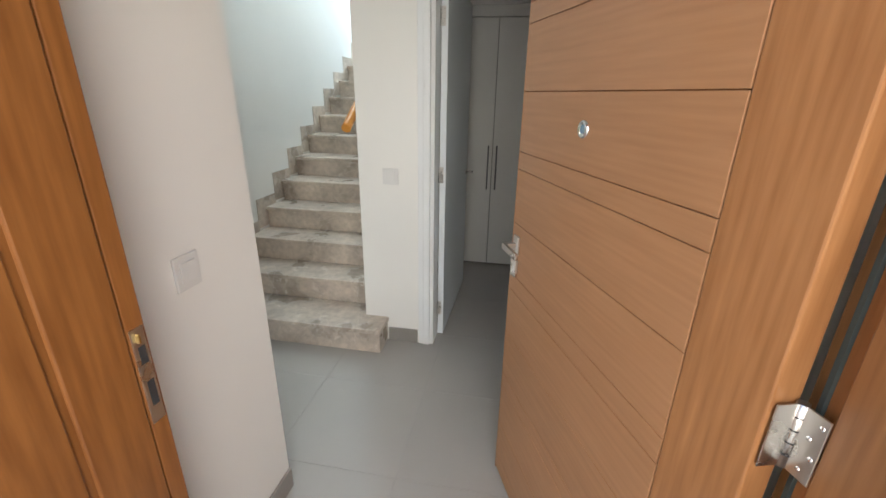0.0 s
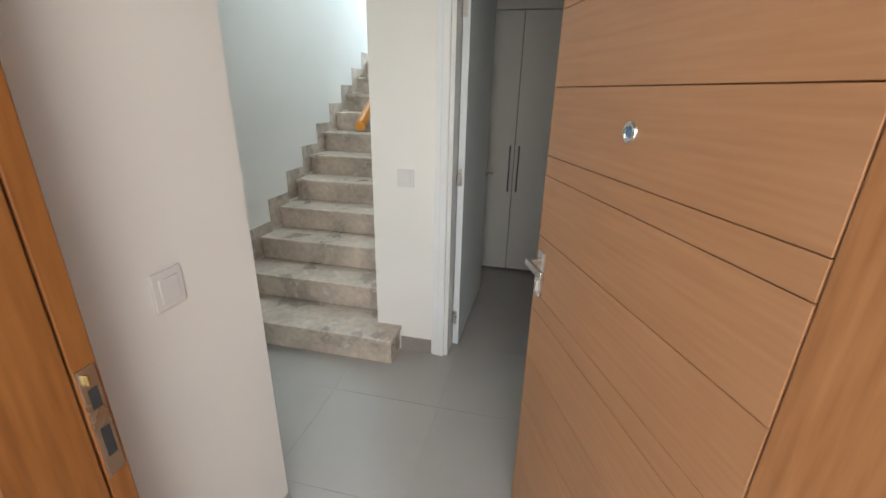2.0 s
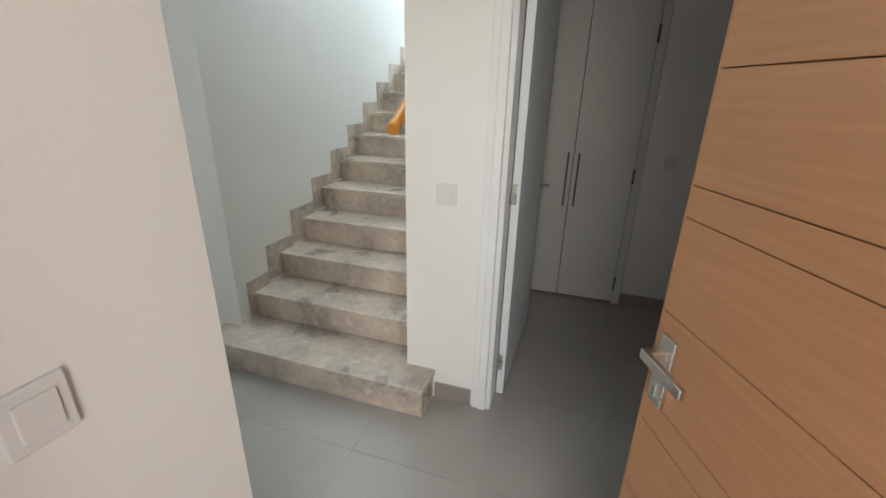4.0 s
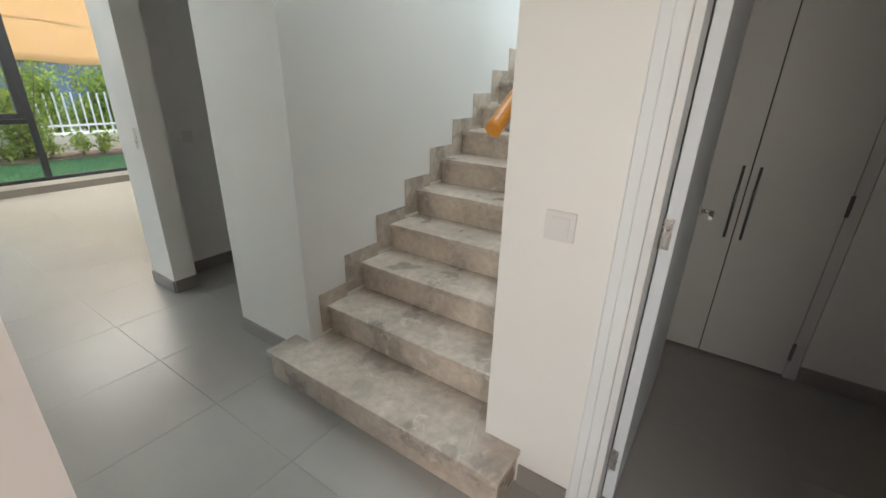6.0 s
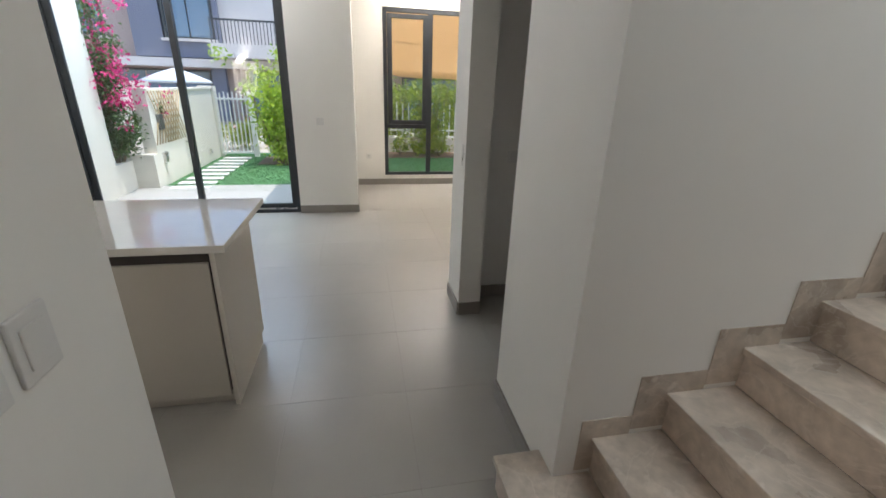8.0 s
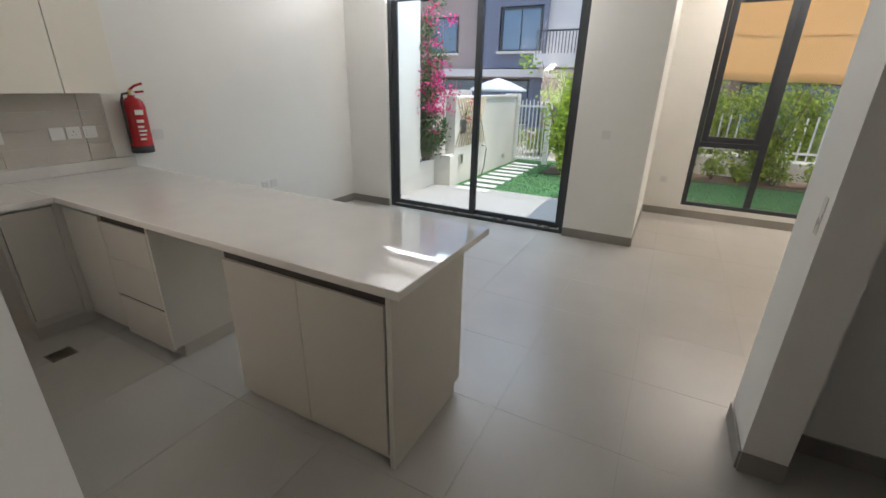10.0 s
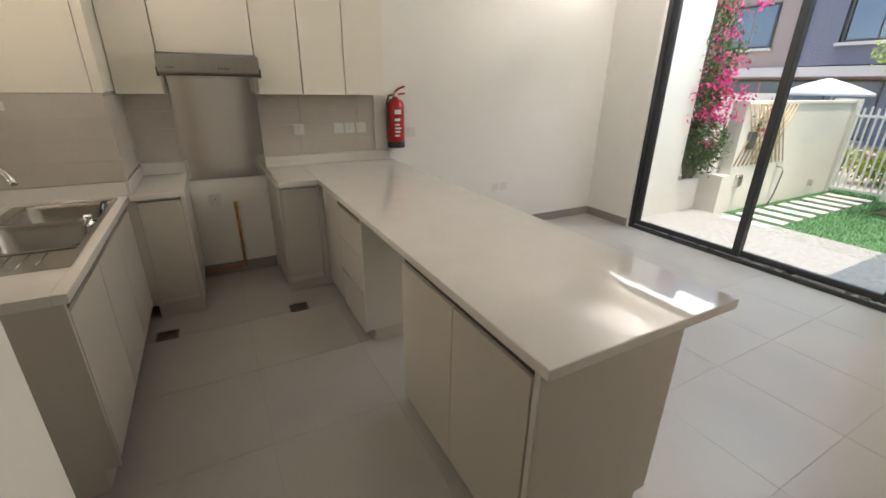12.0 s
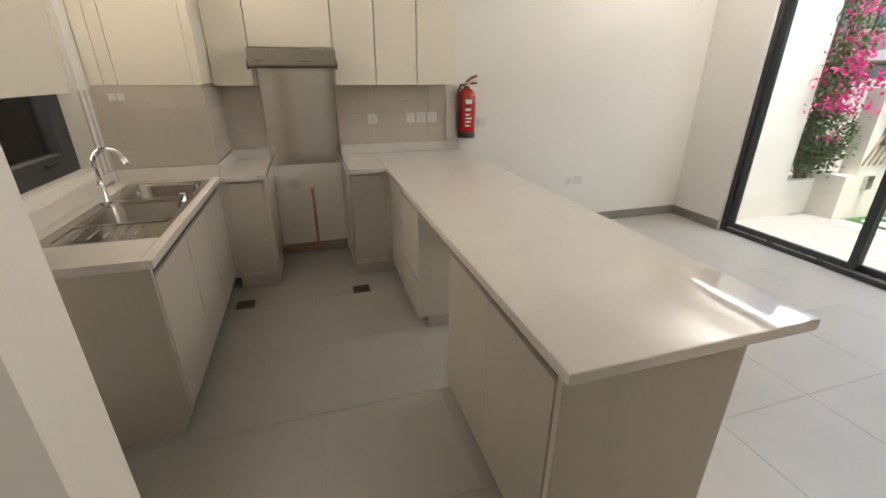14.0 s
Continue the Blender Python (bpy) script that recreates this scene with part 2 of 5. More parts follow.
M = {
    "wall": shader("wall_paint", (0.78, 0.765, 0.72), 0.62, vary=0.018, scale=1.1, bump=0.05, bump_scale=180),
    "ceiling": shader("ceiling_paint", (0.82, 0.81, 0.78), 0.8, vary=0.02, scale=1.0),
    "trim": shader("white_trim_paint", (0.74, 0.75, 0.74), 0.42, vary=0.02, scale=4),
    "tile": shader("grey_porcelain", (0.375, 0.358, 0.325), 0.30, vary=0.04, scale=1.6, fine=0.04, fine_scale=220, per_piece=0.012, bump=0.02, bump_scale=300),
    "grout": shader("grout", (0.31, 0.295, 0.275), 0.9, vary=0.15, scale=20),
    "tile_grout": shader("tile_grout", (0.45, 0.41, 0.36), 0.85, vary=0.08, scale=20),
    "skirt": shader("grey_skirting_tile", (0.27, 0.25, 0.225), 0.36, vary=0.06, scale=3, fine=0.05, per_piece=0.03),
    "marble": marble("stair_marble"),
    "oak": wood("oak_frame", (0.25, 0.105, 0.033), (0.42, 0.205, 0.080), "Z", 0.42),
    # same oak darkened: the left jamb's shade is put into its colour
    "oak_shaded": wood("shaded_oak_frame", (0.15, 0.052, 0.010), (0.27, 0.108, 0.026), "Z", 0.42),
    "oak_h": wood("oak_panel", (0.33, 0.164, 0.072), (0.42, 0.222, 0.105), "X", 0.45, 0.6, 0.03),
    "oak_groove": shader("oak_groove", (0.28, 0.11, 0.03), 0.7, vary=0.1),
    "rail": wood("handrail_timber", (0.48, 0.19, 0.02), (0.64, 0.28, 0.035), "Y", 0.3),
    "gap": shader("door_gap", (0.06, 0.075, 0.07), 0.8, vary=0.1),
    "cab": shader("matt_taupe_front", (0.50, 0.465, 0.41), 0.42, vary=0.02, scale=2.0, fine=0.015, fine_scale=300),
    "cab_side": shader("pale_panel", (0.60, 0.57, 0.51), 0.45, vary=0.02, scale=2.0),
    "upper": shader("cream_gloss_front", (0.76, 0.725, 0.635), 0.30, vary=0.015, scale=1.5),
    # near-black strips that paint the shade in recesses and between fronts
    "shadow_gap": shader("shadow_gap_dark", (0.05, 0.042, 0.036), 0.6, vary=0.1),
    "quartz": shader("quartz_worktop", (0.68, 0.655, 0.615), 0.045, vary=0.02, scale=6, fine=0.03, fine_scale=500, spec=0.55),
    "splash": shader("splash_tile", (0.50, 0.46, 0.41), 0.34, vary=0.04, scale=5, fine=0.02, per_piece=0.03),
    "steel": shader("brushed_steel", (0.72, 0.70, 0.67), 0.12, 1.0, vary=0.03, scale=4, fine=0.04, fine_scale=60, stretch=(1, 1, 30)),
    "sink": shader("satin_sink_steel", (0.44, 0.42, 0.39), 0.20, 1.0, vary=0.04, scale=6),
    "hood": shader("hood_steel", (0.27, 0.255, 0.23), 0.34, 1.0, vary=0.05, scale=4, fine=0.05, stretch=(30, 1, 1)),
    "chrome": shader("chrome", (0.80, 0.80, 0.80), 0.08, 1.0, vary=0.01),
    "satin": shader("satin_nickel", (0.62, 0.60, 0.57), 0.28, 1.0, vary=0.03, scale=12),
    "darksteel": shader("dark_bar_handle", (0.20, 0.20, 0.20), 0.35, 0.9, vary=0.05),
    "alu": shader("anthracite_aluminium", (0.045, 0.050, 0.055), 0.42, 0.3, vary=0.06, scale=8),
    "glass": pane_glass("window_glass"),
    "plastic": shader("white_plastic", (0.68, 0.67, 0.64), 0.35, vary=0.01),
    "joint": shader("plastic_joint", (0.42, 0.41, 0.39), 0.6, vary=0.05),
    "slot": shader("socket_slot", (0.03, 0.03, 0.03), 0.6, vary=0.05),
    "red": shader("red_enamel", (0.40, 0.008, 0.012), 0.22, vary=0.04, coat=0.4),
    "black": shader("black_rubber", (0.02, 0.02, 0.02), 0.55, vary=0.1),
    "label": shader("white_label", (0.75, 0.72, 0.70), 0.5, vary=0.03),
    "copper": shader("copper_pipe", (0.58, 0.22, 0.09), 0.35, 0.75, vary=0.18, scale=25),
    "brass": shader("brass", (0.62, 0.45, 0.18), 0.3, 1.0, vary=0.05),
    "drain": shader("drain_grate", (0.20, 0.17, 0.13), 0.4, 0.8, vary=0.15, scale=30),
    "grey_door": shader("grey_green_cupboard", (0.60, 0.59, 0.55), 0.45, vary=0.02, scale=2),
    "white_door": shader("white_door_paint", (0.72, 0.76, 0.78), 0.40, vary=0.02, scale=2),
    "turf": shader("turf_base", (0.06, 0.16, 0.06), 0.9, vary=0.25, scale=6, fine=0.3, fine_scale=250, bump=0.6, bump_scale=300),
    "blade": leafy("turf_blade", (0.06, 0.18, 0.06), (0.12, 0.30, 0.11), 0.3),
    "patio": shader("pale_paving", (0.56, 0.54, 0.50), 0.75, vary=0.06, scale=2.5, fine=0.06, fine_scale=160, bump=0.1, per_piece=0.03),
    "stone": shader("stepping_stone", (0.50, 0.50, 0.47), 0.8, vary=0.08, scale=9, fine=0.08, per_piece=0.05, bump=0.15),
    "ground": shader("sandy_ground", (0.42, 0.38, 0.32), 0.9, vary=0.1, scale=0.5, fine=0.1, fine_scale=40, bump=0.2),
    "soil": shader("planting_soil", (0.13, 0.085, 0.055), 0.95, vary=0.3, scale=12, bump=0.6, bump_scale=40),
    "render": shader("cream_render", (0.70, 0.66, 0.575), 0.85, vary=0.04, scale=1.5, fine=0.04, fine_scale=90, bump=0.15, bump_scale=220),
    "white_metal": shader("white_painted_metal", (0.76, 0.75, 0.72), 0.45, vary=0.03, scale=9),
    "trellis": shader("trellis_timber", (0.52, 0.40, 0.25), 0.75, vary=0.15, scale=12, per_piece=0.1),
    "bark": shader("bark", (0.17, 0.12, 0.075), 0.9, vary=0.3, scale=25, bump=0.5),
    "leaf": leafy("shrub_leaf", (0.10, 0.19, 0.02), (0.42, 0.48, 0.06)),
    # lime green raised beyond plain foliage, with sunshine put into the colour
    "leaf_lit": leafy("sunlit_lime_leaf", (0.18, 0.33, 0.02), (0.52, 0.64, 0.08)),
    "leaf_dark": leafy("vine_leaf", (0.02, 0.06, 0.012), (0.09, 0.17, 0.03), 0.3),
    "bract": leafy("pink_bract", (0.55, 0.01, 0.13), (0.80, 0.05, 0.28), 0.4),
    "sail": leafy("shade_cloth", (0.74, 0.55, 0.34), (0.74, 0.55, 0.34), 0.75),
    "pink_wall": shader("dusky_render", (0.42, 0.33, 0.30), 0.85, vary=0.05, scale=0.6),
    "blue_wall": shader("slate_render", (0.16, 0.175, 0.235), 0.8, vary=0.05, scale=0.6),
    "white_wall": shader("pale_render", (0.62, 0.58, 0.55), 0.85, vary=0.05, scale=0.5),
    "far_glass": shader("far_glazing", (0.10, 0.17, 0.26), 0.05, 0.0, vary=0.1, scale=0.4, spec=0.9),
    "canvas": shader("parasol_canvas", (0.60, 0.66, 0.72), 0.8, vary=0.03, scale=3),
    "hose": shader("hose_rubber", (0.10, 0.12, 0.11), 0.5, vary=0.1),
}


# ---- mesh helpers ----
def part(name, bm, material, parent=None, label=""):
    """Links a bmesh as one mesh object, under a thing or a part where one is given."""
    me = bpy.data.meshes.new(name)
    bm.to_mesh(me)
    bm.free()
    me.materials.append(material)
    ob = new(name, me)
    if parent is not None:
        ob.parent = parent
    if label:
        ob["label"] = label
    return ob


def thing(name, label, category, at=(0, 0, 0), group="", kind="", rz=0):
    ob = new(name)
    ob.empty_display_size = 0.1
    ob.matrix_world = pose(*at, 0, 0, rz)
    return tagged(ob, label, category, group, kind)


def bx(x0, x1, y0, y1, z0, z1, bevel=0.0, bm=None):
    """A box between two corners, added to bm or to a new bmesh."""
    own = bmesh.new()
    bmesh.ops.create_cube(own, size=1)
    for v in own.verts:
        v.co = Vector(((x0 + x1) / 2 + v.co.x * (x1 - x0), (y0 + y1) / 2 + v.co.y * (y1 - y0), (z0 + z1) / 2 + v.co.z * (z1 - z0)))
    if bevel:
        bmesh.ops.bevel(own, geom=own.edges[:], offset=bevel, segments=2, affect="EDGES", profile=0.5)
    return own if bm is None else join(bm, own)


def join(bm, other):
    me = bpy.data.meshes.new("tmp")
    other.to_mesh(me)
    other.free()
    bm.from_mesh(me)
    bpy.data.meshes.remove(me)
    return bm


def boxes(*rows):
    bm = bmesh.new()
    for r in rows:
        bx(*r, bm=bm)
    return bm


def lathe(profile, seg=24, at=(0, 0, 0)):
    """Turns (radius, height) rows round the z axis."""
    bm = bmesh.new()
    rings = []
    for r, z in profile:
        if r < 1e-6:
            rings.append([bm.verts.new((at[0], at[1], at[2] + z))])
        else:
            rings.append([bm.verts.new((at[0] + r * math.cos(2 * math.pi * i / seg), at[1] + r * math.sin(2 * math.pi * i / seg), at[2] + z)) for i in range(seg)])
    for a, b in zip(rings, rings[1:]):
        for i in range(seg):
            j = (i + 1) % seg
            if len(a) == 1 and len(b) > 1:
                bm.faces.new((a[0], b[j], b[i]))
            elif len(b) == 1 and len(a) > 1:
                bm.faces.new((a[i], a[j], b[0]))
            elif len(a) > 1:
                bm.faces.new((a[i], a[j], b[j], b[i]))
    bmesh.ops.recalc_face_normals(bm, faces=bm.faces)
    for f in bm.faces:
        f.smooth = True
    return bm


def tube(points, radius, seg=10, radius_end=None):
    """A round tube along a line of points, closed at both ends."""
    bm = bmesh.new()
    pts = [Vector(p) for p in points]
    rings = []
    side = None
    for i, p in enumerate(pts):
        d = (pts[min(i + 1, len(pts) - 1)] - pts[max(i - 1, 0)]).normalized()
        if side is None:
            side = d.cross(Vector((0, 0, 1)) if abs(d.z) < 0.9 else Vector((1, 0, 0))).normalized()
        side = (side - d * side.dot(d)).normalized()
        up = d.cross(side)
        r = radius if radius_end is None else radius + (radius_end - radius) * i / (len(pts) - 1)
        rings.append([bm.verts.new(p + (side * math.cos(a) + up * math.sin(a)) * r) for a in (2 * math.pi * k / seg for k in range(seg))])
    for a, b in zip(rings, rings[1:]):
        for k in range(seg):
            bm.faces.new((a[k], a[(k + 1) % seg], b[(k + 1) % seg], b[k])).smooth = True
    bm.faces.new(rings[0][::-1])
    bm.faces.new(rings[-1])
    return bm


def arc(centre, radius, a0, a1, plane="xz", n=10):
    out = []
    for i in range(n + 1):
        a = radians(a0 + (a1 - a0) * i / n)
        u, v = radius * math.cos(a), radius * math.sin(a)
        out.append((centre[0] + u, centre[1], centre[2] + v) if plane == "xz" else (centre[0], centre[1] + u, centre[2] + v) if plane == "yz" else (centre[0] + u, centre[1] + v, centre[2]))
    return out


def structure(name, bm, material, label, category):
    return tagged(part(name, bm, material), label, category, kind="structure")


# ---- the large structure ----
CEIL = 2.86
structure("floor", boxes((-7.95, 1.1, -1.8, 5.0, -0.12, -0.0022)), M["grout"], "grey grouted floor bed under large porcelain tiles", "floor")
W = {
    "wall_kitchen_back": ([(-6.40, -0.58, -1.965, -1.765, -0.1, CEIL)], "long white painted wall behind kitchen and living area"),
    "wall_kitchen_window": ([(-0.83, -0.67, -1.765, -0.95, -0.1, CEIL), (-0.83, -0.58, 0.05, 1.35, -0.1, CEIL), (-0.83, -0.58, -0.95, 0.05, -0.1, 1.03), (-0.83, -0.58, -0.95, 0.05, 2.1, CEIL)], "white painted kitchen wall with a window over the sink"),
    "wall_hall_nib": ([(-1.655, -0.58, 1.35, 1.51, -0.1, CEIL)], "short white wall between hall and kitchen"),
    "wall_entrance": ([(0.93, 1.30, 0.55, 0.87, -0.1, CEIL), (-0.58, 0.93, 0.55, 0.87, 2.34, CEIL)], "white wall round the entrance door"),
    "wall_hall_side": ([(1.0, 1.2, 0.87, 2.735, -0.1, CEIL)], "plain white hall wall behind the entrance door"),
    "wall_stair_pillar": ([(-0.671, -0.20, 2.735, 2.87, -0.1, CEIL), (0.77, 1.2, 2.735, 2.87, -0.1, CEIL), (-0.20, 0.77, 2.735, 2.87, 2.30, CEIL), (-0.671, -0.45, 2.87, 8.2, -0.1, 2.66), (-0.671, -0.45, 2.87, 6.6, 2.66, 5.4)], "white painted wall beside the stairs"),
    "wall_cloak": ([(-0.45, 0.55, 4.36, 4.50, -0.1, CEIL), (0.55, 0.95, 4.30, 4.50, -0.1, CEIL), (0.95, 1.10, 4.10, 4.50, -0.1, CEIL), (0.95, 1.10, 2.87, 3.2, -0.1, CEIL), (0.95, 1.10, 3.2, 4.1, 2.15, CEIL)], "white walls of the small cloakroom"),
    "wall_stair_block": ([(-2.50, -1.809, 2.735, 4.6, -0.1, 5.4), (-2.0, -1.809, 4.6, 8.2, -0.1, 5.4)], "white painted wall on the open side of the stairs"),
    "wall_landing": ([(-1.809, 1.0, 8.2, 8.4, 2.0, 3.3), (-1.809, -0.5, 8.2, 8.4, 3.3, 5.4), (0.9, 1.0, 8.2, 8.4, 3.3, 5.4), (-0.5, 0.9, 8.2, 8.4, 5.0, 5.4), (0.9, 1.0, 6.6, 8.2, 2.66, 5.4), (-0.45, 1.0, 6.5, 6.6, 2.66, 5.4)], "white landing walls at the head of the stairs"),
    "wall_nook_stub": ([(-3.74, -3.385, 2.72, 2.885, -0.1, CEIL), (-3.74, -3.65, 2.885, 4.6, -0.1, CEIL), (-3.65, -2.50, 4.5, 4.6, -0.1, CEIL), (-3.385, -2.50, 2.735, 2.885, 2.35, CEIL)], "white wall end beside a shaded passage"),
    "wall_living_far": ([(-7.9, -3.65, 4.8, 5.0, -0.1, CEIL)], "plain white living room wall"),
    "wall_garden_side": ([(-6.40, -6.22, -1.765, -1.13, -0.1, CEIL), (-6.40, -6.22, -1.13, 1.27, 2.62, CEIL)], "white wall round the sliding garden door"),
    "wall_column": ([(-8.05, -6.22, 1.27, 2.004, -0.1, CEIL)], "broad white wall pier between garden door and window"),
    "wall_window": ([(-8.05, -7.87, 2.004, 2.46, -0.1, CEIL), (-8.05, -7.87, 2.46, 4.5, -0.1, 0.16), (-8.05, -7.87, 2.46, 4.5, 2.68, CEIL), (-8.05, -7.87, 4.5, 5.0, -0.1, CEIL)], "white wall with a tall dark-framed window"),
}
for name, (rows, label) in W.items():
    structure(name, boxes(*rows), M["wall"], label, "wall")
structure("ceiling", boxes((-6.40, -0.58, -1.965, 1.27, CEIL, CEIL + 0.2), (-8.05, -0.58, 1.27, 2.72, CEIL, CEIL + 0.2), (-0.58, 1.3, 0.55, 2.72, CEIL, CEIL + 0.2), (-8.05, -2.5, 2.72, 5.0, CEIL, CEIL + 0.2), (-0.66, 1.3, 2.72, 4.5, CEIL, CEIL + 0.2), (-2.0, 1.0, 2.72, 8.4, 5.4, 5.5), (-1.9, -0.6, 2.64, 2.72, CEIL, 5.4)), M["ceiling"], "plain white painted ceiling", "ceiling")
structure("landing_floor", boxes((-1.809, 0.9, 7.13, 8.2, 2.50, 2.655)), M["marble"], "marble landing at the head of the stairs", "floor")

# entrance frame
entrance = thing("entrance_door_frame", "honey-stained oak frame of the entrance door, deep jambs", "door frame", (0, 0, 0), kind="structure")
part("jamb", boxes((-0.58, -0.40, 0.20, 0.692, 0, 2.30, 0.004), (-0.575, -0.405, 0.690, 0.708, 0, 2.30), (-0.58, -0.40, 0.706, 0.83, 0, 2.30, 0.004)), M["oak_shaded"], entrance)
part("rebate", bx(-0.58, -0.403, 0.834, 0.875, 0, 2.30, 0.003), M["oak_shaded"], entrance)
part("jamb", bx(0.752, 0.93, 0.45, 0.80, 0, 2.30, 0.004), M["oak"], entrance)
part("rebate", bx(0.768, 0.93, 0.80, 0.875, 0, 2.30, 0.003), M["oak"], entrance)
part("seal", bx(0.762, 0.768, 0.838, 0.848, 0, 2.30), M["gap"], entrance, "dark rubber door seal")
part("lintel", bx(-0.58, 0.93, 0.45, 0.83, 2.30, 2.40, 0.004), M["oak"], entrance)
strike = part("strike_plate", bx(-0.404, -0.400, 0.838, 0.868, 0.98, 1.20, 0.001), M["satin"], entrance, "satin metal strike plate with latch slots")
part("latch_slot", boxes((-0.3998, -0.3992, 0.846, 0.862, 1.12, 1.16), (-0.3998, -0.3992, 0.846, 0.862, 1.02, 1.08)), M["slot"], strike)
part("latch_tongue", bx(-0.400, -0.391, 0.846, 0.85, 1.17, 1.19, 0.001), M["brass"], strike)

# entrance door leaf: local x along the leaf from the hinge, local -y its outer face
leaf = thing("entrance_door", "open oak entrance door with horizontal grooved planks and steel lever handle", "door", (0.69, 0.83, 0), kind="structure", rz=112.2)
LW = 1.025
part("core", bx(0.004, LW - 0.004, -0.052, -0.010, 0.012, 2.24, 0.002), M["oak_groove"], leaf)
part("hinge_stile", bx(0.0, 0.162, -0.056, 0.0, 0.01, 2.25, 0.004), M["oak"], leaf)
part("lock_edge", bx(LW - 0.006, LW, -0.056, 0.0, 0.01, 2.25, 0.002), M["oak"], leaf)
cuts = [0.01, 0.025, 0.09, 0.28, 0.48, 0.54, 0.74, 0.935, 1.0, 1.20, 1.395, 1.455, 1.65, 1.85, 1.91, 2.11, 2.25]
for a, b in zip(cuts[1:], cuts[2:]):
    part("plank", bx(0.164, LW - 0.006, -0.006, 0.0, a + 0.0011, b - 0.0011, 0.001), M["oak_h"], leaf)
peep = part("peephole", lathe([(0.0, 0.004), (0.012, 0.004), (0.016, 0.007), (0.022, 0.006), (0.023, 0.0)], 24), M["chrome"], leaf, "chrome spyhole ring")
peep.matrix_local = pose(0.61, 0.0, 1.56, -90, 0, 0)
part("lens", lathe([(0.0, 0.0046), (0.0115, 0.0046)], 20), M["far_glass"], peep)
hz = 1.125
handle = part("handle_plate", bx(LW - 0.075, LW - 0.03, 0.0, 0.009, hz - 0.035, hz + 0.035, 0.002), M["satin"], leaf, "square satin lever rose")
part("lever", join(bx(LW - 0.065, LW - 0.045, 0.009, 0.055, hz - 0.010, hz + 0.010, 0.002), bx(LW - 0.175, LW - 0.045, 0.045, 0.057, hz - 0.011, hz + 0.011, 0.002)), M["satin"], handle)
lock = part("keyhole_plate", bx(LW - 0.075, LW - 0.03, 0.0, 0.012, hz - 0.12, hz - 0.055, 0.002), M["satin"], leaf)
part("cylinder", bx(LW - 0.058, LW - 0.047, 0.012, 0.016, hz - 0.105, hz - 0.07, 0.001), M["chrome"], lock)


def butt_hinge(parent, x, y, z, h=0.12, wide=0.036, turn=(0, 90)):
    """Two plates with screws round a jointed knuckle."""
    plate = part("hinge", tube([(x, y, z - h / 2), (x, y, z + h / 2)], 0.0085, 12), M["satin"], parent, "steel butt hinge")
    for a in turn:
        bm = bx(0.006, wide, -0.0015, 0.0015, -h / 2, h / 2, 0.001)
        bmesh.ops.transform(bm, matrix=pose(x, y, z, 0, 0, a), verts=bm.verts)
        part("hinge_plate", bm, M["satin"], plate)
        for k, s in enumerate((-0.36, -0.12, 0.12, 0.36)):
            bm = lathe([(0.0, 0.003), (0.004, 0.0025), (0.0045, 0.0)], 8)
            bmesh.ops.transform(bm, matrix=pose(x, y, z, 0, 0, a) @ pose(wide * (0.55 + 0.25 * (k % 2)), 0.0, s * h, 90, 0, 0), verts=bm.verts)
            part("screw", bm, M["chrome"], plate)
    for k in (-0.3, -0.1, 0.1, 0.3):
        part("knuckle_joint", tube([(x, y, z + k * h - 0.0012), (x, y, z + k * h + 0.0012)], 0.0089, 12), M["black"], plate)
    return plate


for z in (0.25, 1.17, 2.02):
    butt_hinge(leaf, -0.011, -0.046, z, 0.115, 0.042, (84, 176))

# ---- stairs ----
stairs = thing("staircase", "straight flight of grey-beige marble steps with stepped skirting", "stairs", (0, 0, 0), kind="structure")
RISE, RUN, N = 0.177, 0.283, 15
for k in range(1, N + 1):
    y = 2.535 if k == 1 else 2.87 + RUN * (k - 2)
    y1 = 2.87 if k == 1 else y + RUN
    z = RISE * k
    x0, x1 = (-1.944, -0.506) if k == 1 else (-1.807, -0.673)
    part("tread", bx(x0, x1, y, y1 + 0.02, z - 0.03, z, 0.004), M["marble"], stairs)
    part("riser", bx(x0 + (0.01 if k == 1 else 0), x1 - (0.01 if k == 1 else 0), y + 0.020, y + 0.034 if k > 1 else 2.735, z - RISE, z - 0.031), M["marble"], stairs)
    part("body", bx(-1.80, -0.68, y + 0.035, 7.13, z - RISE, z - 0.031), M["grout"], stairs)
    if k > 1:
        ys = max(2.82, y - 0.125)
        for sx in (-1.8085, -0.6745):
            part("stair_skirting", bx(sx, sx + 0.004, ys, y + RUN - 0.125 if k > 1 else y1, z - RISE + 0.02, z + 0.088, 0.001), M["marble"], stairs)
rail = thing("handrail", "round orange-varnished timber handrail on the stair wall", "handrail", (0, 0, 0))
slope = RISE / RUN
part("bar", tube([(-0.765, 2.80 + t, 1.43 + slope * t) for t in (0, 0.02, 1.5, 4.2)], 0.030, 16), M["rail"], rail)
for t in (0.45, 2.0, 3.6):
    part("bracket", tube([(-0.765, 2.80 + t, 1.40 + slope * t), (-0.765, 2.80 + t, 1.34 + slope * t), (-0.672, 2.80 + t, 1.34 + slope * t)], 0.008, 8), M["satin"], rail)

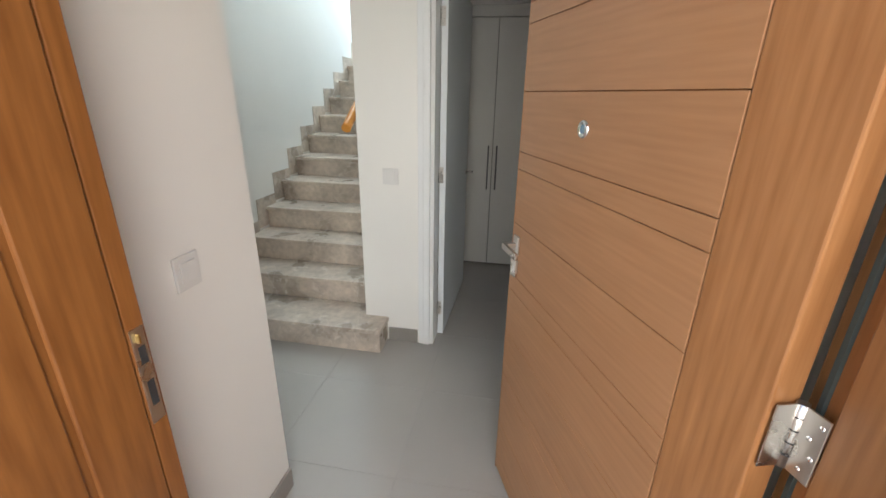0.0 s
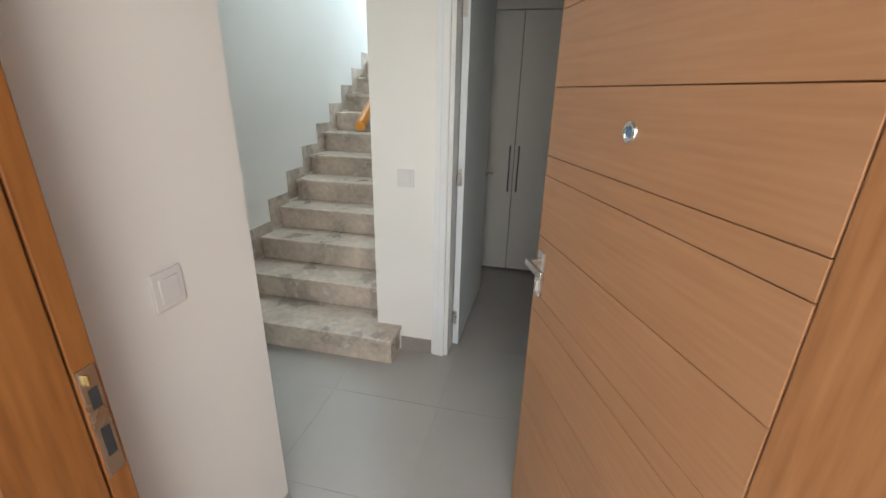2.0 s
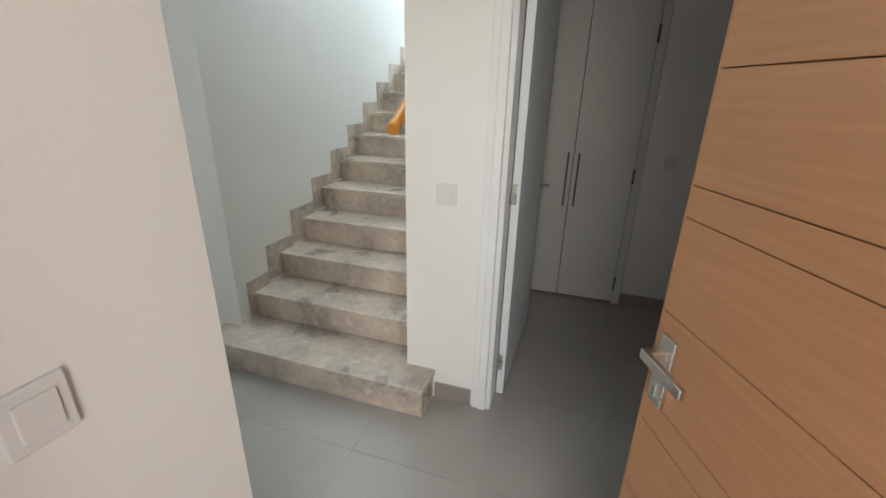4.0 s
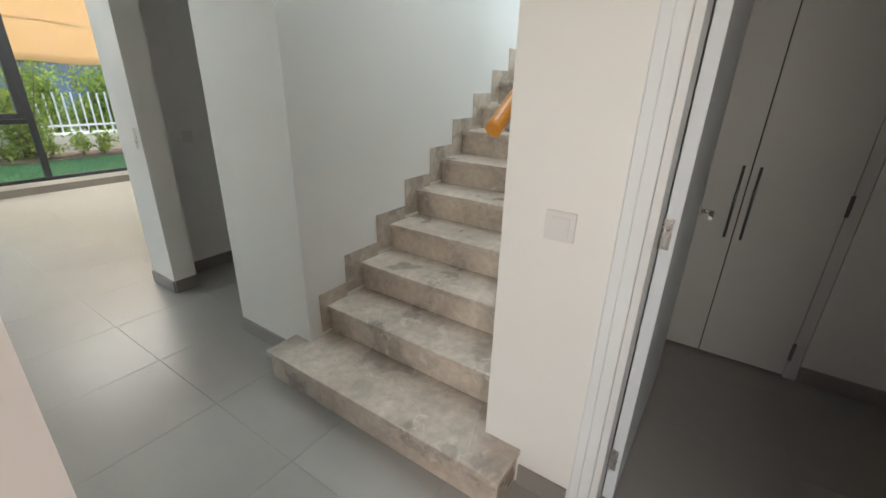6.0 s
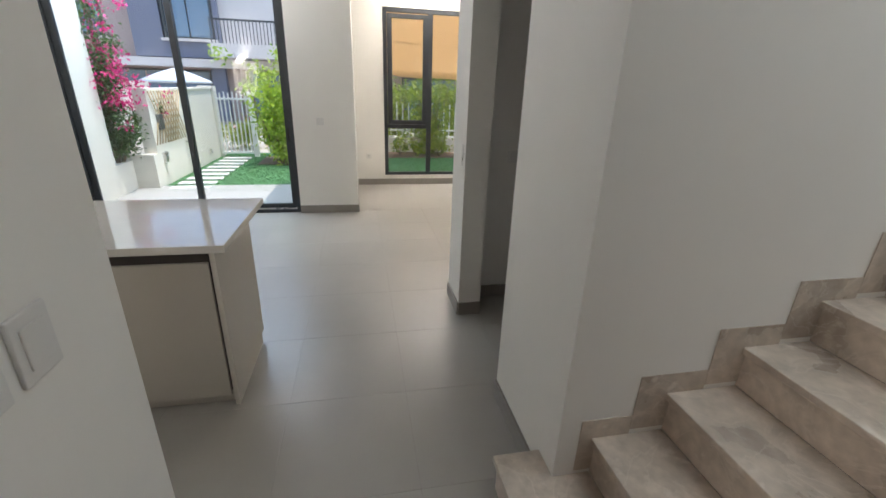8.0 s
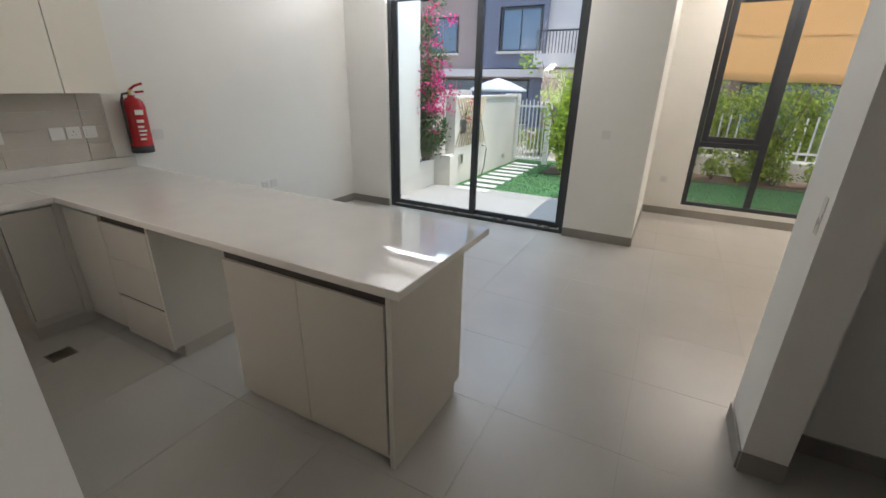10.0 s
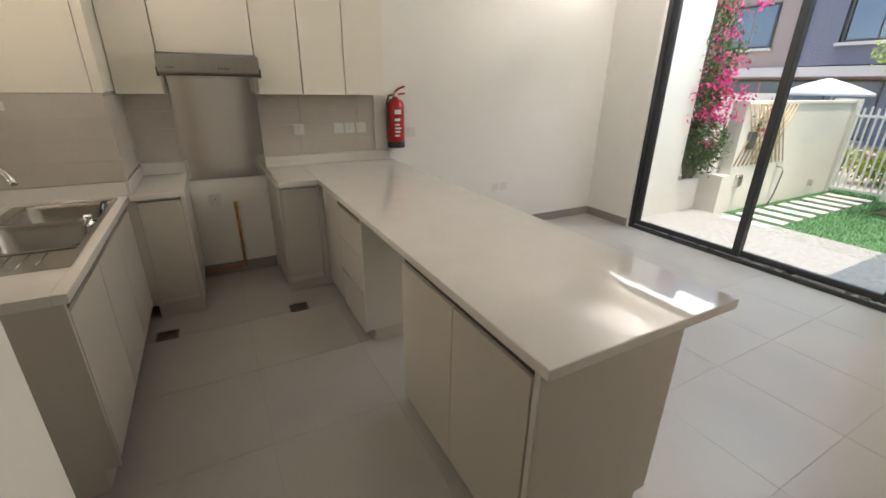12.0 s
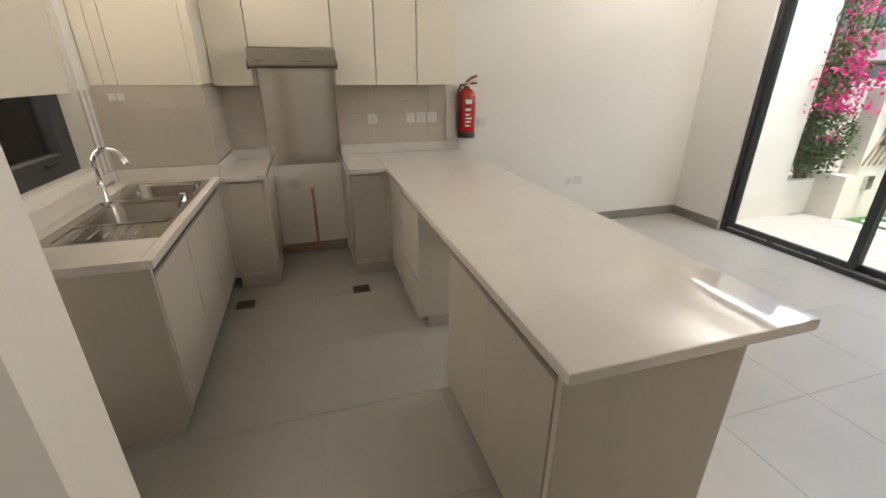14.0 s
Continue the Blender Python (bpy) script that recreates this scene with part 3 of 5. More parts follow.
# ---- skirting ----
SK = [(-0.58, 0.875, -0.58, 1.51, 1, 0), (-1.655, 1.51, -0.58, 1.51, 0, 1), (-0.505, 2.735, -0.30, 2.735, 0, -1), (-2.50, 2.735, -1.945, 2.735, 0, -1), (-2.50, 2.735, -2.50, 4.5, -1, 0),
      (-3.74, 2.72, -3.385, 2.72, 0, -1), (-3.385, 2.72, -3.385, 2.885, 1, 0), (-3.65, 2.885, -3.65, 4.5, 1, 0), (-6.22, -1.765, -3.30, -1.765, 0, 1), (-6.22, -1.765, -6.22, -1.13, 1, 0), (-6.22, 1.27, -6.22, 2.004, 1, 0),
      (-7.87, 2.004, -6.22, 2.004, 0, 1), (-7.87, 2.004, -7.87, 4.8, 1, 0), (-1.655, 1.35, -1.655, 1.51, -1, 0), (0.55, 4.30, 0.95, 4.30, 0, -1), (0.95, 4.16, 0.95, 4.30, -1, 0), (1.0, 0.875, 1.0, 2.735, -1, 0), (-7.87, 4.8, -3.74, 4.8, 0, -1), (-2.31, -1.765, -1.70, -1.765, 0, 1)]
for xa, ya, xb, yb, nx, ny in SK:
    t = 0.012
    structure("baseboard", bx(min(xa, xa + nx * t), max(xb, xb + nx * t), min(ya, ya + ny * t), max(yb, yb + ny * t), 0.0, 0.10, 0.0015), M["skirt"], "grey porcelain skirting along the wall", "skirting")

# ---- cloakroom ----
casing = thing("door_casing", "white moulded casing round the cloakroom doorway", "door frame", (0, 0, 0), kind="structure")
for xa, xb, d in ((-0.29, -0.255, 0.016), (-0.255, -0.215, 0.022), (0.765, 0.80, 0.022), (0.80, 0.835, 0.016)):
    part("architrave", bx(xa, xb, 2.735 - d, 2.74, 0, 2.33, 0.004), M["trim"], casing)
part("architrave", bx(-0.29, 0.835, 2.717, 2.74, 2.29, 2.36, 0.004), M["trim"], casing)
part("jamb", bx(-0.215, -0.19, 2.73, 2.875, 0, 2.29, 0.002), M["trim"], casing)
part("jamb", bx(0.74, 0.765, 2.73, 2.875, 0, 2.29, 0.002), M["trim"], casing)
part("stop", bx(0.715, 0.74, 2.77, 2.80, 0, 2.29, 0.002), M["trim"], casing)
cdoor = thing("cloakroom_door", "plain white flush door standing open into the cloakroom", "door", (-0.185, 2.862, 0), kind="structure", rz=89.0)
part("panel", bx(0.004, 0.955, -0.04, 0.0, 0.012, 2.27, 0.002), M["white_door"], cdoor)
for z in (0.22, 1.16, 2.05):
    butt_hinge(cdoor, 0.0, 0.008, z, 0.10, 0.034, (-92, 183))
for s in (-0.045, 0.005):
    rose = part("rose", bx(0.875, 0.915, s - 0.004 if s < 0 else s - 0.005, s + 0.004, 1.02, 1.06, 0.002), M["satin"], cdoor)
    sg = -1 if s < 0 else 1
    part("lever", join(tube([(0.895, s, 1.04), (0.895, s + sg * 0.05, 1.04)], 0.009, 10), tube([(0.895, s + sg * 0.05, 1.04), (0.775, s + sg * 0.05, 1.04)], 0.009, 10)), M["satin"], rose)

cup = thing("built_in_cupboard", "tall grey-green double-door cupboard with slim bar handles", "cupboard", (0, 4.30, 0))
part("frame", boxes((-0.45, -0.19, -0.005, 0.06, 0, 2.36), (0.49, 0.545, -0.005, 0.06, 0, 2.36), (-0.19, 0.49, -0.005, 0.06, 2.27, 2.36), (-0.19, 0.49, 0.03, 0.06, 0, 0.015)), M["grey_door"], cup)
for xa, xb, hx in ((-0.187, 0.049, 0.012), (0.053, 0.487, 0.090)):
    d = part("door", bx(xa if hx > 0.05 else -0.37, xb - 0.0015, -0.012, 0.018, 0.02, 2.262, 0.002), M["grey_door"], cup)
    part("handle", join(tube([(hx, -0.042, 0.79), (hx, -0.042, 1.20)], 0.007, 8), join(tube([(hx, -0.042, 0.83), (hx, -0.010, 0.83)], 0.005, 8), tube([(hx, -0.042, 1.16), (hx, -0.010, 1.16)], 0.005, 8))), M["darksteel"], d, "slim dark bar handle")
part("inner_gap", bx(-0.37, 0.4885, 0.0185, 0.03, 0.001, 2.268), M["shadow_gap"], cup)
for z in (0.18, 1.05, 2.0):
    part("hinge", tube([(0.489, -0.014, z - 0.055), (0.489, -0.014, z + 0.055)], 0.009, 8), M["darksteel"], cup)
side = thing("side_door", "closed grey door with lever handle in the cloakroom wall", "door", (0.95, 0, 0), kind="structure")
part("panel", bx(0.03, 0.07, 3.24, 4.06, 0.01, 2.10, 0.002), M["grey_door"], side)
part("casing", boxes((-0.02, 0.1, 4.06, 4.15, 0, 2.2, 0.004), (-0.02, 0.1, 3.15, 3.24, 0, 2.2, 0.004), (-0.02, 0.1, 3.24, 4.06, 2.10, 2.2, 0.004)), M["grey_door"], side)
part("lever", join(tube([(0.03, 3.92, 1.14), (-0.03, 3.92, 1.14), (-0.03, 3.80, 1.10)], 0.011, 8), bx(0.02, 0.03, 3.90, 3.94, 1.05, 1.20, 0.002)), M["brass"], side)


# ---- switches and sockets ----
def plate(name, label, category, at, rz, kind, w=0.088, h=0.088):
    """A wall plate; local -y faces the room. kind: rocker, socket, blank, pair."""
    ob = thing(name, label, category, at, rz=rz)
    part("frame", bx(-w / 2, w / 2, -0.009, 0, -h / 2, h / 2, 0.003), M["plastic"], ob)
    if kind == "rocker":
        bm = bx(-w * 0.31, w * 0.31, -0.013, -0.008, -h * 0.31, h * 0.31, 0.002)
        part("rocker", bm, M["plastic"], ob)
    elif kind == "socket":
        part("face", bx(-w * 0.36, w * 0.36, -0.011, -0.008, -h * 0.36, h * 0.36, 0.002), M["plastic"], ob)
        part("pin_hole", boxes((-0.003, 0.003, -0.0116, -0.0108, 0.006, 0.016), (-0.016, -0.008, -0.0116, -0.0108, -0.014, -0.010), (0.008, 0.016, -0.0116, -0.0108, -0.014, -0.010)), M["slot"], ob)
        part("switch", bx(0.012, 0.024, -0.0135, -0.010, 0.012, 0.026, 0.001), M["plastic"], ob)
    return ob


plate("light_switch", "white rocker light switch on the hall wall", "switch", (-0.58, 1.185, 1.165), 90, "rocker", 0.088, 0.10)
plate("light_switch", "white rocker light switch beside the stairs", "switch", (-0.465, 2.735, 1.16), 0, "rocker", 0.10, 0.10)
plate("light_switch", "white rocker switch plate on the short hall wall", "switch", (-1.40, 1.51, 1.18), 180, "rocker", 0.088, 0.12)
plate("light_switch", "white rocker switch plate on the short hall wall", "switch", (-1.285, 1.51, 1.18), 180, "rocker", 0.088, 0.12)
plate("light_switch", "white switch in the shaded passage", "switch", (-3.65, 3.14, 1.13), 90, "rocker")
plate("light_switch", "white switch on the garden-side wall pier", "switch", (-6.22, 1.59, 1.15), 90, "rocker")
plate("wall_socket", "white socket low beside the tall window", "socket", (-7.87, 2.2, 0.48), 90, "socket")
plate("light_switch", "white switch inside the cloakroom", "switch", (0.72, 4.30, 1.16), 0, "rocker")
plate("wall_socket", "white three-pin socket on the kitchen tiles", "socket", (-2.62, -1.753, 1.20), 180, "socket")
for x, k in ((-2.96, "blank"), (-3.06, "socket"), (-3.165, "rocker")):
    plate("wall_socket", "white outlet plate in a row on the kitchen tiles", "socket", (x, -1.753, 1.20), 180, k)
plate("light_switch", "white switch beside the fire extinguisher", "switch", (-3.665, -1.765, 1.14), 180, "rocker")
plate("wall_socket", "white socket low on the living room wall", "socket", (-4.70, -1.765, 0.50), 180, "socket")
plate("wall_socket", "white blank plate low on the living room wall", "socket", (-4.82, -1.765, 0.50), 180, "blank")
plate("cooker_outlet", "white cooker outlet in the cooker gap", "socket", (-1.90, -1.765, 0.66), 180, "socket")
plate("light_switch", "white switch plate on the tiled column", "switch", (-0.941, -1.106, 1.43), 180, "blank", 0.043, 0.045)
plate("light_switch", "white switch plate on the tiled column", "switch", (-0.988, -1.106, 1.43), 180, "blank", 0.043, 0.045)
structure("strike_plate", bx(-3.48, -3.44, 2.717, 2.72, 1.10, 1.24, 0.0008), M["satin"], "steel strike plate let into the wall end", "strike plate")


# ---- kitchen ----
def front(parent, x0, x1, y0, y1, z0, z1, mat, name="door"):
    return part(name, bx(x0, x1, y0, y1, z0, z1, 0.002), mat, parent)


# peninsula units: fronts at x = -2.63, facing +x
pen = thing("peninsula_cabinet", "matt taupe double-door base unit at the peninsula's end", "cabinet", (-2.63, 0, 0))
part("body", boxes((-0.60, -0.022, 0.422, 1.345, 0.10, 0.80)), M["cab_side"], pen)
# dark strip drawn in for the shade under the worktop
part("shadow_gap", bx(-0.50, -0.016, 0.422, 1.345, 0.806, 0.862), M["shadow_gap"], pen)
part("plinth", bx(-0.53, -0.04, 0.422, 1.355, 0.0, 0.098), M["cab"], pen)
front(pen, -0.02, 0.0, 0.424, 0.893, 0.062, 0.806, M["cab"])
front(pen, -0.02, 0.0, 0.897, 1.346, 0.062, 0.806, M["cab"])
part("shadow_gap", bx(-0.022, -0.012, 1.346, 1.3565, 0.09, 0.862), M["shadow_gap"], pen)
endp = part("end_panel", boxes((-0.64, -0.004, 1.357, 1.38, 0.062, 0.862, 0.002), (-0.58, -0.004, 1.3575, 1.3795, 0.0, 0.064)), M["cab"], pen, "taupe end panel with a notched foot")
part("edge_band", bx(-0.004, 0.0, 1.3575, 1.3795, 0.0, 0.862), M["cab_side"], endp)
part("back_panel", bx(-0.64, -0.602, 0.422, 1.357, 0.062, 0.862, 0.001), M["cab"], pen)

drw = thing("drawer_unit", "matt taupe three-drawer base unit", "cabinet", (-2.63, 0, 0))
part("body", bx(-0.60, -0.022, -0.675, -0.202, 0.10, 0.80), M["cab_side"], drw)
part("side_panel", bx(-0.60, -0.001, -0.200, -0.182, 0.09, 0.862, 0.001), M["cab_side"], drw)
part("shadow_gap", bx(-0.50, -0.016, -0.675, -0.202, 0.806, 0.862), M["shadow_gap"], drw)
part("plinth", bx(-0.53, -0.06, -0.675, -0.19, 0.0, 0.098), M["cab"], drw)
for z0, z1 in ((0.065, 0.325), (0.348, 0.585), (0.588, 0.806)):
    d = part("drawer", bx(-0.02, 0.0, -0.672, -0.205, z0, z1, 0.002), M["cab"], drw)
part("finger_groove", bx(-0.021, -0.012, -0.672, -0.205, 0.327, 0.346), M["shadow_gap"], drw)

cornr = thing("corner_cabinet", "matt taupe corner base unit beside the cooker gap", "cabinet", (0, 0, 0))
part("body", boxes((-3.26, -2.652, -1.76, -0.68, 0.10, 0.862), (-2.652, -2.33, -1.76, -1.122, 0.10, 0.862)), M["cab_side"], cornr)
front(cornr, -2.65, -2.63, -1.095, -0.678, 0.09, 0.835, M["cab"])
front(cornr, -2.585, -2.335, -1.120, -1.100, 0.152, 0.845, M["cab"])
part("filler", boxes((-2.63, -2.588, -1.118, -1.098, 0.10, 0.862), (-2.328, -2.312, -1.76, -1.10, 0.09, 0.862)), M["cab"], cornr)
part("plinth", boxes((-3.2, -2.72, -1.1, -0.68, 0, 0.098), (-2.72, -2.33, -1.7, -1.16, 0, 0.098)), M["cab"], cornr)

colb = thing("column_cabinet", "narrow matt taupe base unit beside the cooker gap", "cabinet", (0, 0, 0))
part("body", bx(-1.70, -1.44, -1.76, -1.122, 0.12, 0.862), M["cab_side"], colb)
front(colb, -1.709, -1.472, -1.120, -1.100, 0.152, 0.845, M["cab"])
part("side_panel", boxes((-1.735, -1.712, -1.76, -1.10, 0.12, 0.862, 0.002), (-1.47, -1.402, -1.118, -1.10, 0.12, 0.862)), M["cab"], colb)
part("plinth", bx(-1.72, -1.44, -1.7, -1.15, 0.0, 0.12), M["cab"], colb)

snk = thing("sink_cabinet", "matt taupe base unit under the sink", "cabinet", (-1.42, 0, 0))
part("body", bx(0.022, 0.58, -1.10, 0.335, 0.12, 0.70), M["cab_side"], snk)
part("shadow_gap", boxes((0.014, 0.05, -1.095, 0.335, 0.812, 0.862)), M["shadow_gap"], snk)
part("plinth", bx(0.06, 0.58, -1.10, 0.345, 0.0, 0.118), M["cab"], snk)
for a, b in ((-1.095, -0.625), (-0.621, -0.162), (-0.158, 0.330)):
    front(snk, 0.0, 0.02, a, b, 0.140, 0.812, M["cab"])
part("end_panel", bx(0.0, 0.585, 0.342, 0.36, 0.12, 0.862, 0.002), M["cab"], snk)

top = thing("peninsula_worktop", "glossy pale quartz worktop running along the peninsula", "worktop", (0, 0, 0.862))
part("slab", boxes((-3.457, -2.605, -1.763, 1.434, 0.0, 0.038, 0.004)), M["quartz"], top)
part("return_slab", boxes((-2.603, -2.325, -1.763, -1.085, 0.0, 0.0375, 0.003)), M["quartz"], top)
part("upstand", boxes((-3.44, -2.325, -1.763, -1.747, 0.0385, 0.125, 0.002)), M["quartz"], top)
top2 = thing("sink_worktop", "glossy pale quartz worktop with a sink cut-out", "worktop", (0, 0, 0.862))
part("slab", boxes((-1.44, -1.392, -1.098, 0.375, 0, 0.038, 0.003), (-0.93, -0.832, -1.098, 0.375, 0, 0.038), (-1.392, -0.93, 0.105, 0.375, 0, 0.038), (-1.392, -0.93, -1.098, -1.01, 0, 0.038)), M["quartz"], top2)
part("return_slab", bx(-1.742, -1.442, -1.763, -1.085, 0, 0.0375, 0.003), M["quartz"], top2)
part("upstand", boxes((-1.735, -1.45, -1.763, -1.747, 0.0385, 0.125, 0.002), (-1.462, -1.446, -1.747, -1.10, 0.0385, 0.125, 0.002), (-1.445, -0.85, -1.104, -1.09, 0.0385, 0.125, 0.002), (-0.848, -0.832, -1.09, 0.375, 0.0385, 0.125, 0.002)), M["quartz"], top2)

# sink with two bowls and a drainer
sink = thing("kitchen_sink", "stainless steel inset sink with two bowls and ribbed drainer", "sink", (0, 0, 0.90))
part("rim", boxes((-1.398, -1.375, -1.015, 0.11, 0, 0.005), (-0.985, -0.925, -1.015, 0.11, 0, 0.005), (-1.375, -0.985, -1.015, -0.985, 0, 0.005), (-1.375, -0.985, -0.605, -0.555, 0, 0.005), (-1.375, -0.985, 0.085, 0.11, 0, 0.005), (-1.375, -0.985, -0.15, -0.13, 0, 0.005)), M["sink"], sink)


def bowl(y0, y1, depth, x0=-1.375, x1=-0.985):
    """An open tray with rounded corners and sloping sides."""
    bm = bmesh.new()
    rings = []
    for inset, z, r in ((0.0, 0.0045, 0.05), (0.012, -0.02, 0.06), (0.02, -depth + 0.03, 0.07), (0.05, -depth, 0.07), (0.15, -depth - 0.004, 0.03)):
        ring = []
        xa, xb, ya, yb = x0 + inset, x1 - inset, y0 + inset, y1 - inset
        for cx, cy, a0 in ((xb - r, yb - r, 0), (xa + r, yb - r, 90), (xa + r, ya + r, 180), (xb - r, ya + r, 270)):
            for k in range(6):
                a = radians(a0 + 18 * k)
                ring.append(bm.verts.new((cx + r * math.cos(a), cy + r * math.sin(a), z)))
        rings.append(ring)
    for a, b in zip(rings, rings[1:]):
        for k in range(len(a)):
            j = (k + 1) % len(a)
            bm.faces.new((a[k], b[k], b[j], a[j])).smooth = True
    bm.faces.new(rings[-1][::-1])
    return bm


for y0, y1, d in ((-0.985, -0.605, 0.15), (-0.555, -0.15, 0.17)):
    b = part("bowl", bowl(y0, y1, d), M["sink"], sink)
    part("waste", lathe([(0.0, 0.003), (0.02, 0.003), (0.036, 0.006), (0.04, 0.0)], 20, ((-1.165), (y0 + y1) / 2, -d - 0.004)), M["chrome"], b)
dr = part("drainer", bx(-1.375, -0.985, -0.13, 0.085, -0.006, 0.001), M["sink"], sink)
for k in range(5):
    part("rib", tube([(-1.28 + k * 0.058, -0.12, 0.001), (-1.28 + k * 0.058, 0.05, 0.001)], 0.0035, 8), M["sink"], dr)
tap = thing("kitchen_tap", "chrome swan-neck mixer tap behind the sink", "tap", (-0.957, -0.575, 0.905))
part("base", lathe([(0.0, 0.0), (0.028, 0.0), (0.028, 0.008), (0.022, 0.02), (0.021, 0.10), (0.017, 0.115), (0.0, 0.115)], 20), M["chrome"], tap)
part("spout", tube([(0, 0, 0.1), (0, 0, 0.205)] + [(p[0], p[1], p[2]) for p in arc((-0.072, 0, 0.215), 0.072, 0, 165, "xz", 14)] + [(-0.149, 0, 0.215)], 0.0115, 12), M["chrome"], tap)
part("nozzle", tube([(-0.143, 0, 0.232), (-0.152, 0, 0.198)], 0.015, 12), M["chrome"], tap)
part("lever", tube([(0, -0.01, 0.075), (0, -0.035, 0.078), (-0.02, -0.12, 0.088)], 0.008, 8), M["chrome"], tap)
plug = thing("sink_plug", "chrome overflow knob standing on the sink ledge", "plug", (-1.335, -0.58, 0.905))
part("knob", lathe([(0.0, 0.026), (0.018, 0.024), (0.02, 0.014), (0.012, 0.006), (0.022, 0.0), (0.0, 0.0)], 18), M["chrome"], plug)

# wall units, facing +y, fronts at y = -1.46
spans = [(-1.722, -1.455, 1.484, 2.62), (-2.312, -1.725, 1.745, 2.62), (-2.630, -2.315, 1.484, 2.62), (-2.960, -2.633, 1.484, 2.62), (-3.295, -2.963, 1.484, 2.62)]
for xa, xb, za, zb in spans:
    u = thing("wall_cabinet", "cream gloss wall cabinet above the hood" if za > 1.6 else "cream gloss wall cabinet over the kitchen tiles", "cabinet", (0, 0, 0), group="kitchen wall cabinets")
    part("body", bx(xa + 0.001, xb - 0.001, -1.763, -1.484, za + 0.004, zb), M["upper"], u)
    part("door", bx(xa + 0.002, xb - 0.002, -1.480, -1.46, za, zb - 0.002, 0.0015), M["upper"], u)
u = thing("wall_cabinet", "deep cream wall cabinet over the tiled column", "cabinet", (0, 0, 0), group="kitchen wall cabinets")
part("body", bx(-1.452, -0.835, -1.763, -1.122, 1.502, 2.62), M["upper"], u)
part("door", bx(-1.400, -0.99, -1.120, -1.10, 1.497, 2.62, 0.0015), M["upper"], u)
part("filler", boxes((-1.452, -1.403, -1.120, -1.102, 1.497, 2.62, 0.0015), (-0.987, -0.915, -1.120, -1.103, 1.497, 2.62, 0.0015), (-0.912, -0.835, -1.120, -1.106, 1.497, 2.62, 0.0015)), M["upper"], u)
u = thing("wall_cabinet", "cream wall cabinet above the sink window", "cabinet", (0, 0, 0), group="kitchen wall cabinets")
part("body", bx(-1.138, -0.835, -0.09, 1.34, 1.494, 2.62), M["upper"], u)
part("door", bx(-1.16, -1.14, -0.088, 0.60, 1.490, 2.62, 0.0015), M["upper"], u)
part("door", bx(-1.16, -1.14, 0.603, 1.34, 1.490, 2.62, 0.0015), M["upper"], u)

# tiled column in the corner and splashback tiles
col = structure("tiled_column", boxes((-1.44, -0.835, -1.763, -1.112, 0.863, 1.496)), M["tile_grout"], "boxed-in kitchen corner clad with taupe tiles", "wall")
TH = 0.1215
for r in range(4):
    z0 = 0.992 + r * TH
    z1 = min(z0 + TH, 1.483)
    for xa, xb in ((-1.735, -1.452), (-2.63, -2.325), (-3.13, -2.633), (-3.29, -3.133)):
        part("tile", bx(xa, xb - 0.002, -1.764, -1.753, z0, z1 - 0.0012, 0.0006), M["splash"], bpy.data.objects["wall_kitchen_back"])
    for xa, xb in ((-1.442, -0.836),):
        part("tile", bx(xa, xb - 0.0012, -1.113, -1.106, z0, (z1 if r < 3 else 1.495) - 0.0012, 0.0006), M["splash"], col)
    part("tile", bx(-1.450, -1.441, -1.752, -1.108, z0, z1 - 0.0025, 0.001), M["splash"], col)
    for ya, yb in ((0.0, 0.37), (-1.105, -0.95)):
        part("tile", bx(-0.841, -0.831, ya + 0.052 if ya >= 0 else ya, yb, z0, z1 - 0.0025, 0.001), M["splash"], bpy.data.objects["wall_kitchen_window"])
structure("corner_strip", boxes((-0.846, -0.831, -0.985, -0.955, 0.99, 2.62, 0.003), (-0.842, -0.831, -1.06, -1.03, 0.99, 1.49, 0.003)), M["trim"], "white upright corner strips beside the kitchen window", "trim")
structure("trim", boxes((-3.40, -3.30, -1.764, -1.757, 0.99, 1.484)), M["wall"], "plain painted strip beside the splashback tiles", "trim")
steel = structure("steel_splashback", bx(-2.322, -1.738, -1.764, -1.7525, 0.835, 1.745, 0.0008), M["steel"], "brushed steel splashback behind the cooker gap", "splashback")

hood = thing("cooker_hood", "slim brushed-steel cooker hood with push buttons", "cooker hood", (-2.02, 0, 1.60))
bm = bmesh.new()
prof = [(-1.76, 0.0), (-1.285, 0.0), (-1.272, 0.02), (-1.30, 0.125), (-1.46, 0.143), (-1.76, 0.143)]
vs = [[bm.verts.new((sx, y, z)) for y, z in prof] for sx in (-0.298, 0.298)]
for k in range(6):
    bm.faces.new((vs[0][k], vs[0][(k + 1) % 6], vs[1][(k + 1) % 6], vs[1][k]))
bm.faces.new(vs[0])
bm.faces.new(vs[1][::-1])
bmesh.ops.recalc_face_normals(bm, faces=bm.faces)
bmesh.ops.bevel(bm, geom=bm.edges[:], offset=0.003, segments=2, affect="EDGES")
body = part("body", bm, M["hood"], hood)
for sx in (-0.304, 0.297):
    part("end_cap", bx(sx, sx + 0.007, -1.40, -1.268, -0.006, 0.05, 0.002), M["black"], body)
part("filter", bx(-0.25, 0.25, -1.72, -1.32, -0.006, 0.001), M["steel"], body)
for k in range(5):
    part("button", tube([(-0.11 + 0.02 * k, -1.29, 0.048), (-0.11 + 0.02 * k, -1.277, 0.046)], 0.005, 8), M["black"] if k < 4 else M["chrome"], body)
part("badge", bx(0.20, 0.25, -1.284, -1.279, 0.044, 0.050), M["black"], body)
